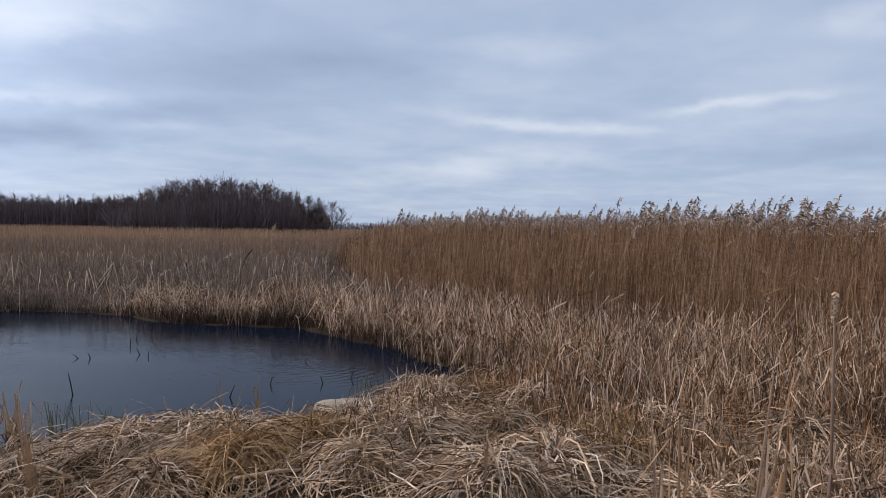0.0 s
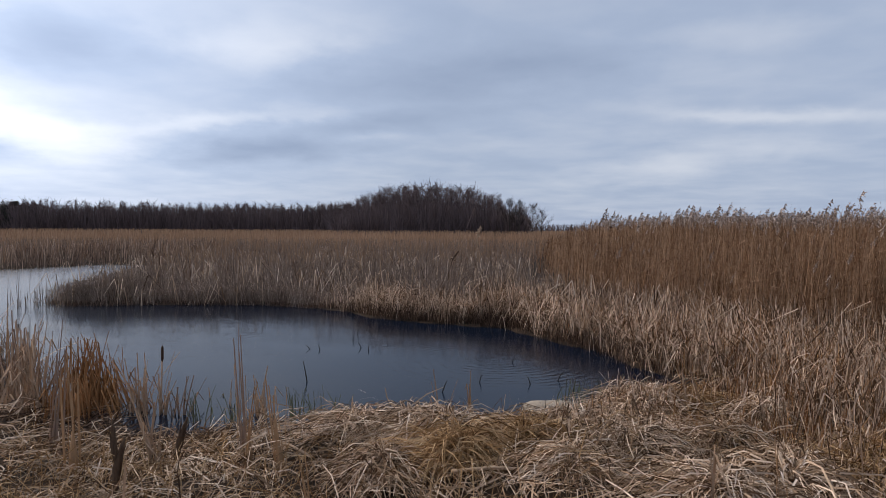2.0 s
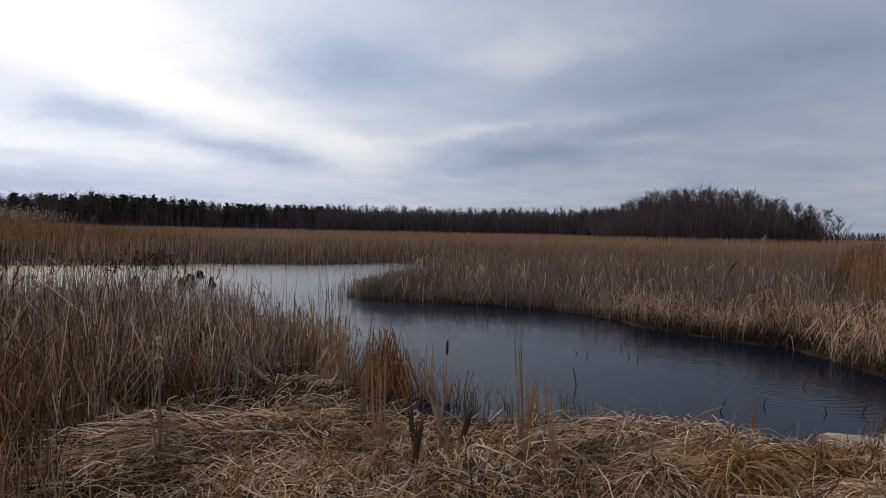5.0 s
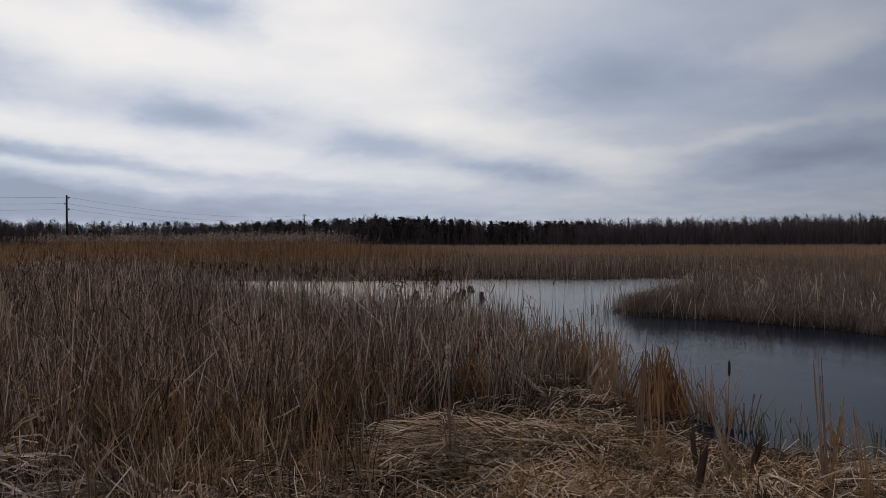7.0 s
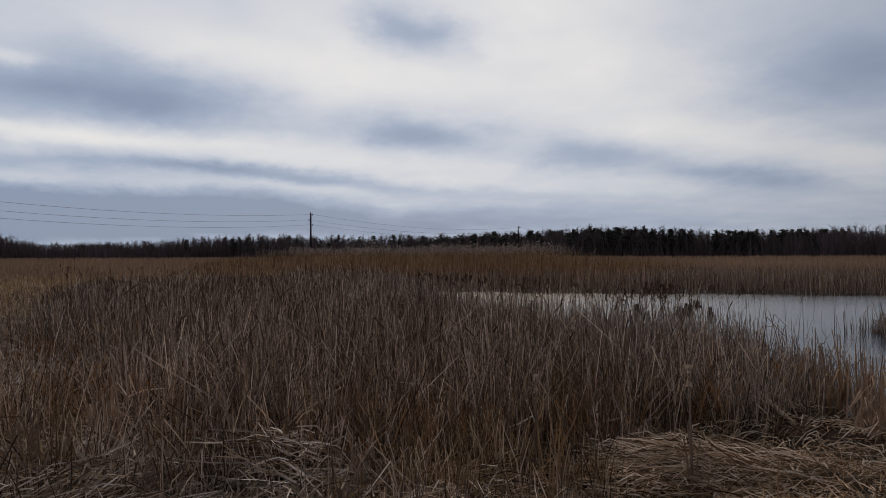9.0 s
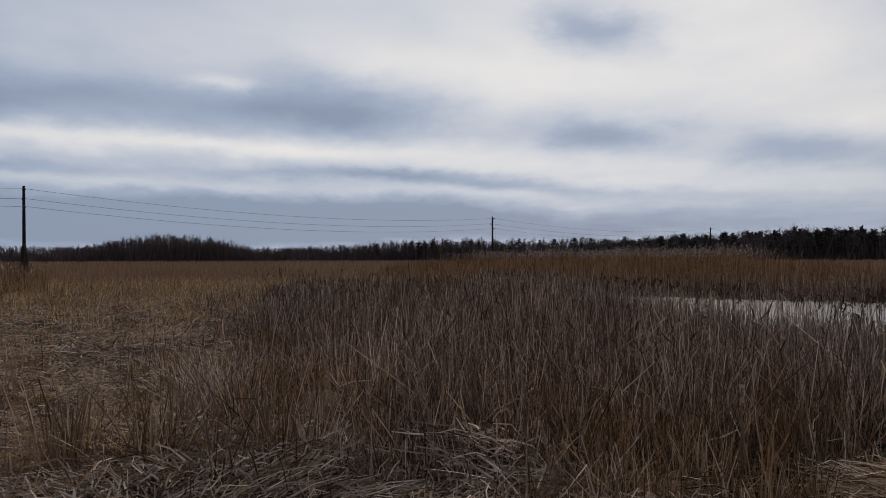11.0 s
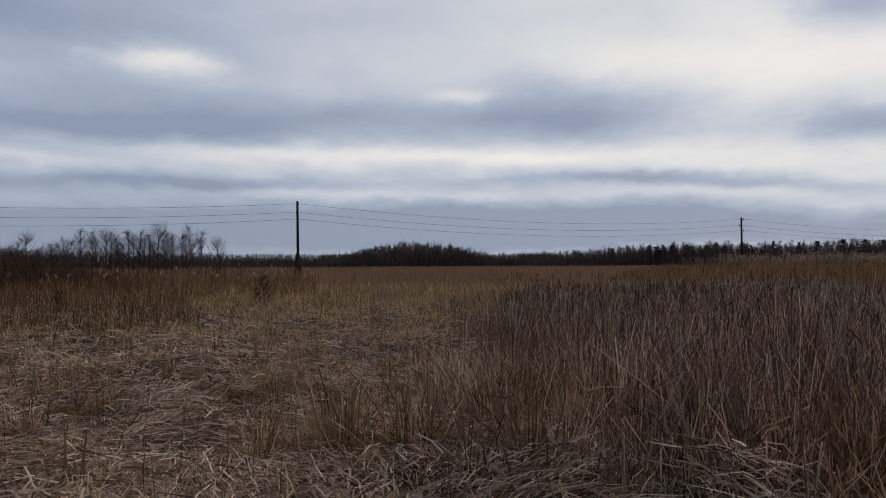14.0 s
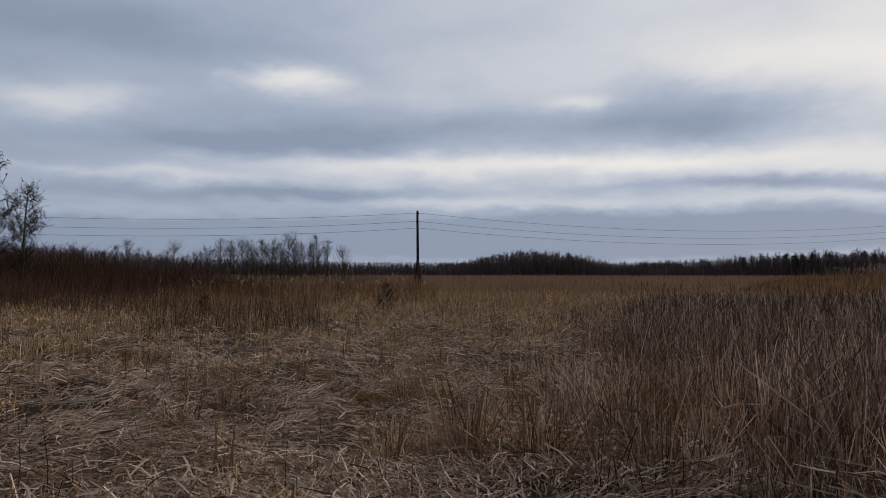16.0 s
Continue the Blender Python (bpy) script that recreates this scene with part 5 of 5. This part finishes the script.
# pale raft of mud and rotten straw at the near shore
s = np.linspace(0, 2 * math.pi, 24, endpoint=False)
rad = 1 + .12 * np.sin(3 * s + 1) + .08 * np.sin(7 * s)
rim = np.stack([np.cos(s) * .27 * rad, np.sin(s) * .13 * rad], 1)
v = np.concatenate([np.c_[rim, np.full(24, -.05)], np.c_[rim * .94, np.full(24, .012)], np.c_[rim * .45, np.full(24, .022)]])
f = [(q * 24 + j, q * 24 + (j + 1) % 24, (q + 1) * 24 + (j + 1) % 24, (q + 1) * 24 + j) for q in range(2) for j in range(24)]
f += [(48 + j, 48 + j + 1, 48 + (23 - j - 1) % 24, 48 + 23 - j) for j in range(11)]
ob = mesh_object("mud_bank", v, f, [SAND], smooth=True)
ob.matrix_basis = pose(-.98, 6.62, .06, 0, 0, 28)
tagged(ob, "pale flat bank of dried mud at the water's edge", "mud bank")


# ---- power line ----
POLES = [(-10.2, -87.5), (-60.1, -43.9), (-110, 0), (-153.4, 48.5), (-198, 97)]
HOOKS = [(8.45, 1), (7.6, -1), (6.8, 1)]
ACROSS = Vector((.69, .72, 0))


def utility_pole(x, y, propped):
    ob = thing("utility_pole", (x, y, 0), "dark tarred wooden pole strapped to a thick stub" if propped else "dark wooden pole with three wires", "utility pole", "poles of the power line")
    lean = .18 if propped else 0
    part("shaft", tube([(-lean, 0, .5 if propped else -.3), (-lean * .5, 0, 4), (0, 0, 8.75), (0, 0, 8.8)], [.16, .145, .115, .09], 10), POLE, ob)
    if propped:
        part("stub", tube([(-.62, -.12, -.3), (-.5, -.1, 1.4), (-.22, -.05, 3.1), (-.14, -.04, 3.6)], [.30, .25, .15, .06], 10), POLE, ob, "thick tarred stub")
        part("stub", tube([(.3, .1, -.3), (.2, .08, 1.5), (.06, .05, 3.1), (.0, .04, 3.5)], [.28, .24, .14, .06], 10), POLE, ob, "thick tarred stub")
        for z in (.95, 1.5, 2.7):
            a = np.linspace(0, 2 * math.pi, 13)
            part("strap", tube(np.stack([-.12 + np.cos(a) * (.40 - z * .05), np.sin(a) * .26, np.full(13, z)], 1), np.full(13, .025), 5), WIRE, ob, "grey wire strap")
    for z, sgn in HOOKS:
        o = np.array(ACROSS) * sgn
        hook = part("hook", tube([o * .08 + (0, 0, z - .16), o * .30 + (0, 0, z - .16), o * .36 + (0, 0, z - .08), o * .36 + (0, 0, z)], [.035, .035, .03, .025], 6), WIRE, ob)
        part("insulator", tube([o * .36 + (0, 0, z - .08), o * .36 + (0, 0, z - .02), o * .36 + (0, 0, z + .06), o * .36 + (0, 0, z + .14)], [.08, .10, .08, .05], 8), INSULATOR, hook, "small dark glazed insulator")
    return ob


for k, (px, py) in enumerate(POLES):
    utility_pole(px, py, k == 1)
for (ax, ay), (bx, by) in zip(POLES, POLES[1:]):
    for z, sgn in HOOKS:
        s = np.linspace(0, 1, 25)
        o = np.array(ACROSS) * sgn * .36
        line = np.stack([ax + (bx - ax) * s + o[0], ay + (by - ay) * s + o[1], z + .06 - 4 * 1.35 * s * (1 - s)], 1)
        v, f = tube(line, np.full(25, .014), 5)
        tagged(mesh_object("power_wire", v, f, [WIRE], smooth=True), "thin grey wire sagging between wooden poles", "wire", "wires of the power line")


# ---- single trees ----
def alder(seed, limbs=26, slim=1.0, cones=True, rise=1.0, girth=.013):
    """A leafless young alder of height 1: tapered trunk, rising limbs, twigs with small cones."""
    r = np.random.RandomState(seed)
    z = np.linspace(0, 1, 9)
    bend = np.cumsum(r.normal(size=(9, 2)) * .006, 0)
    trunk = np.c_[bend, z]
    tv = tube(trunk, girth * (1 - .85 * z) + .0012, 7)
    limb_bits, p0, p1, p2, w = [], [], [], [], []
    for k in range(limbs):
        s = r.uniform(.18, .96)
        st = np.array([np.interp(s, z, bend[:, 0]), np.interp(s, z, bend[:, 1]), s])
        a = r.uniform(0, 6.283)
        ln = (1.08 - s) ** .8 * r.uniform(.3, .52) * slim
        d = np.array([math.cos(a), math.sin(a), r.uniform(.55, 1.1) * rise])
        mid = st + d * ln * .5 + r.normal(size=3) * .01
        e = st + d * ln * np.array([1, 1, 1.15])
        limb_bits.append(tube([st, mid, e], [.0042 * (1.1 - s) + .0014, .0022, .0007], 4))
        for j in range(22 if cones else 13):
            u = r.uniform(.2, 1)
            q = (1 - u) ** 2 * st + 2 * u * (1 - u) * mid + u * u * e
            t = q + r.normal(size=3) * (.035 if cones else .05) + np.array([0, 0, .025])
            p0.append(q), p2.append(t), p1.append((q + t) / 2 + r.normal(size=3) * .006), w.append(.0032 if cones else .0023)
            for i in range(3):
                c = q + (t - q) * r.uniform(.4, 1.0)
                g = c + r.normal(size=3) * .011
                p0.append(c), p1.append((c + g) / 2), p2.append(g), w.append(.0045 if cones else .0018)
    return tv, join(limb_bits), strips(np.array(p0), np.array(p1), np.array(p2), np.array(w), 1, .6)


FORMS = [alder(300 + k, 34, .8 + .1 * k) for k in range(5)] + [alder(320 + k, 44, .62 + .08 * k, False, 1.25, .0085) for k in range(5)]
FIRST = {}


def place_tree(form, x, y, h, label, group):
    m = pose(x, y, float(ground_z(np.array([x]), np.array([y]))[0]) - .05, 0, 0, (x * 37 + y * 53) % 360) @ Matrix.Diagonal((h, h, h, 1))
    if (form, label) in FIRST:
        first = FIRST[form, label]
        return copy_thing(first, m @ Matrix.Diagonal((1 / first.scale[0], 1 / first.scale[1], 1 / first.scale[2], 1)))
    tv, lv, wv2 = FORMS[form]
    ob = new("alder_tree")
    tagged(ob, label, "tree", group)
    part("trunk", tv, BARK, ob)
    part("branchwork", lv, BARK, ob)
    part("crown", wv2, TWIG_DARK if form < 5 else TWIG, ob, "bare twigs with small dark cones" if form < 5 else "")
    ob.matrix_basis = m
    FIRST[form, label] = ob
    return ob


NEAR_ALDER, FAR_ALDER, SAPLING = "bare alder with dark cones at the edge of the field", "slender leafless alder in a row beyond the reeds", "small leafless sapling in the open field"
FIELD_EDGE = (.03, -.75)


def beyond_field(az, r):
    x, y = polar(az, r)
    return x + FIELD_EDGE[0], y + FIELD_EDGE[1]


for az0, r0, el, form in [(157.6, 46, 8.3, 1), (155.4, 44, 6.1, 0), (159.5, 48, 8.0, 3)]:
    place_tree(form, *beyond_field(az0, r0), 1.8 + r0 * math.tan(radians(el)), NEAR_ALDER, "alders by the field")
row = [(134.2, 2.6), (135.8, 3.1), (137.4, 2.7), (138.1, 2.9), (139.7, 3.2), (140.6, 2.8), (136.0, 2.5), (143.2, 2.2), (131.9, 2.7), (133.2, 3.3), (133.9, 3.75), (134.6, 2.9), (135.3, 3.0), (136.4, 3.85), (137.0, 3.0), (137.8, 3.3), (138.5, 3.2), (139.3, 2.9), (140.1, 3.3), (141.0, 3.2), (141.6, 3.3), (142.3, 2.4), (144.3, 1.9), (145.2, 2.9), (146.2, 1.9), (147.3, 2.2), (148.6, 3.0), (150.2, 2.2), (151.5, 2.3), (152.4, 2.6),
       (136.8, 2.0), (138.9, 2.1), (142.8, 2.6), (143.7, 2.1), (145.7, 2.2), (147.9, 2.4), (149.4, 2.5)]
for k, (az0, el) in enumerate(row):
    r0 = 82 + (k * 7) % 13
    place_tree(5 + (k * 3) % 5, *beyond_field(az0, r0), 1.5 + .88 * r0 * math.tan(radians(el)), FAR_ALDER, "row of alders")
for az0, r0, h in [(128.3, 27, 1.3), (128.9, 27.5, .8), (143, 24, .9)]:
    place_tree(2, *beyond_field(az0, r0), h, SAPLING, "saplings")
for az0, el, r0 in [(10.5, 2.4, 140), (9.3, 2.0, 145), (11.3, 2.5, 142), (8.6, 1.6, 150)]:
    place_tree(int(az0) % 5, *polar(az0, r0), 1.8 + r0 * math.tan(radians(el)), "bare tree standing at the end of the wood", "trees by the wood")
wood("back_wood", 160, 170, 312, 400, 60, [(170, 1.8), (240, 1.2), (312, .6)], "low dark woods in the distance", 0, under=7000)

# ---- standing sheaves and loose stems of the field, last ----
def sheaf(seed, h=.8, n=120):
    """Old cattail leaves that still stand in a bunch, with leaves bowed out of it and short dark leaves for the shaded
    hollow at its foot.
    """
    global rng
    keep_rng, rng = rng, np.random.RandomState(seed)
    flat = np.zeros(3)
    sets = []
    for count, spread, low, high, out, sag, w in [(n, .12, .35, 1.0, .26, 0, .013), (n, .16, .22, .6, .65, .5, .014), (n // 2, .13, .06, .3, .3, .1, .013)]:
        root = rng.normal(size=(count, 2)) * spread * h
        top = h * rng.uniform(low, high, count)
        away = unit(count) * (np.abs(rng.normal(size=count)) * out * h)[:, None] + root * .5
        p0 = np.c_[root, np.full(count, -.02)]
        p1 = np.c_[root + away * .45, top * (.6 + sag)] + rng.normal(size=(count, 3)) * .02
        p2 = np.c_[root + away * 1.15, top * (1 - 1.5 * sag * rng.uniform(.3, 1.1, count))] + flat
        p2[:, 2] = np.maximum(p2[:, 2], .02)
        sets.append(strips(p0, p1, p2, rng.uniform(.6, 1.3, count) * w, 3, .4))
    rng = keep_rng
    return sets


SHEAVES = {}


def place_sheaf(az, r, h, golden, seed):
    x0, y0 = polar(az, r)
    m = pose(x0, y0, float(ground_z(np.array([x0]), np.array([y0]))[0]), 0, 0, (seed * 77) % 360) @ Matrix.Diagonal((h / .8, h / .8, h / .8, 1))
    form = (seed % 3, golden)
    if form in SHEAVES:
        first = SHEAVES[form]
        return copy_thing(first, m @ Matrix.Diagonal((1 / first.scale[0], 1 / first.scale[1], 1 / first.scale[2], 1)))
    ob = new("cattail_sheaf")
    tagged(ob, "golden-brown sheaf of dead leaves standing in the straw" if golden else "bleached sheaf of dead cattail leaves in the straw", "cattail", "sheaves in the field")
    # the dark foot paints the shade under the bunch
    for name, bits, mat in zip(("standing_leaves", "bowed_leaves", "shaded_foot"), sheaf(700 + seed, .8, 75), (SHEAF_STRAW, GOLD, LITTER_SHADE) if golden else (BENT, FIELD_STRAW, LITTER_SHADE)):
        part(name, bits, mat, ob)
    ob.matrix_basis = m
    SHEAVES[form] = ob
    return ob


for k, (az0, r0, h0, golden) in enumerate([(127.4, 6.4, .85, 1), (125.6, 6.9, .5, 0), (122.4, 5.9, .8, 1), (120.9, 6.2, .45, 0), (133.8, 6.4, .6, 1), (132.6, 6.9, .55, 0), (113.7, 5.5, .6, 1), (110.9, 5.6, .6, 0), (113.0, 7.5, .75, 1),
                                            (115.2, 7.0, .7, 0), (131.0, 8.7, .45, 1), (143.0, 8.9, .5, 1), (144.6, 9.3, .4, 0), (148.9, 14.0, .55, 1), (148.0, 8.1, .5, 0), (138.2, 10.5, .45, 1), (128.5, 11.5, .45, 1), (119.0, 10.2, .5, 1), (117.4, 8.4, .6, 0),
                                            (84.0, 4.9, .5, 1), (87.2, 4.9, .55, 1), (81.0, 5.3, .55, 1), (78.0, 5.4, .5, 1), (74.5, 5.1, .4, 1), (71.5, 5.2, .4, 1), (89.4, 5.6, .6, 1), (70.0, 6.8, .5, 1), (76.0, 6.3, .6, 1), (82.5, 6.2, .65, 1), (92.5, 5.3, .5, 0)]):
    place_sheaf(az0, r0, h0, golden, k)
# bleached shoots along the field side of the bed
x, y, r = scatter(5000, 5.4, 22, 96, 125, power=.8)
ed = edge_distance(LEFT_BED, x, y) + .3 * rng.normal(size=len(x))
m = (ed < -.15) & (ed > -2.2) & clumpy(x, y, 2.4, 71, .25) & (shore(x, y) > .1)
x, y, r = keep(m, x, y, r)
n = len(x)
stuff("bed_edge_stems", [upright(x, y, rng.uniform(.4, 1.05, n), rng.uniform(.009, .016, n) * np.clip(r / 9, 1, 2), .3, .08, 2, .5)], SILVER,
      "pale dead stems along the field side of the bed", "cattails")
# short pale pieces of straw lying loose over the field
x, y, r = scatter(30000, 4.8, 15, 104, 166, power=.9)
m = (edge_distance(LEFT_BED, x, y) > -.2) & clumpy(x, y, 1.7, 73, -.1)
x, y, r = keep(m, x, y, r)
n = len(x)
stuff("loose_straw", [lying(x, y, rng.uniform(.08, .3, n), rng.uniform(.009, .017, n) * np.clip(r / 9, 1, 2), .3, .05, 1.3, .25)], FIELD_STRAW,
      "short pale pieces of straw lying loose over the field", "straw")
# thin dark stems that stand together far out in the field
x, y, r = scatter(5200, 17.5, 27, 135, 149, power=1)
az = np.degrees(np.arctan2(-x, y))
m = waves(x, y, 1.1, 72) + rng.normal(size=len(x)) * .6 > .35 + ((az - 142) / 5.5) ** 2 * .5
x, y, r = keep(m, x, y, r)
n = len(x)
stuff("field_brush", [upright(x, y, rng.uniform(.2, 1.0, n) ** 1.3 * 1.35, rng.uniform(.007, .014, n), .24, .18, 2)], BRUSH,
      "thin dark leafless brush standing out in the field", "brushwood")
# golden reeds with pale plumes at the foot of the alder row
x, y, r = scatter(9000, 30, 58, 125, 147, power=1)
m = clumpy(x, y, .7, 74, .0)
x, y, r = keep(m, x, y, r)
n = len(x)
hh = rng.uniform(.6, 1.0, n) * np.interp(r, [30, 58], [1.1, 1.75])
stuff("field_reeds", [upright(x, y, hh, rng.uniform(.012, .024, n) * r / 40, .16, .1, 2)], REED_RUST, "golden-brown reeds standing at the far side of the field", "reeds")
k = (rng.uniform(size=n) < .10) & (r > 38)
p0 = on_ground(x[k], y[k], 0)
p0[:, 2] += hh[k] * .95
n = len(p0)
p2 = p0 + np.stack([rng.normal(size=n) * .09, rng.normal(size=n) * .09, rng.uniform(.12, .24, n)], 1)
stuff("field_reed_plumes", [strips(p0, (p0 + p2) / 2, p2, rng.uniform(.05, .09, n), 2, .5)], PLUME, "pale seed plumes over the reeds of the field", "reeds")
# more straw on the bank behind, as thick as in front
x, y, r = scatter(26000, .6, 10, 164, 318, power=1.5)
m = ~inside(REED_EAST, x, y)
x, y, r = keep(m, x, y, r)
n = len(x)
stuff("bank_straw", [lying(x, y, rng.uniform(.2, .55, n), rng.uniform(.010, .020, n), .15, .05, .8, .2)], STRAW, "pale flattened straw over the dry bank", "straw")
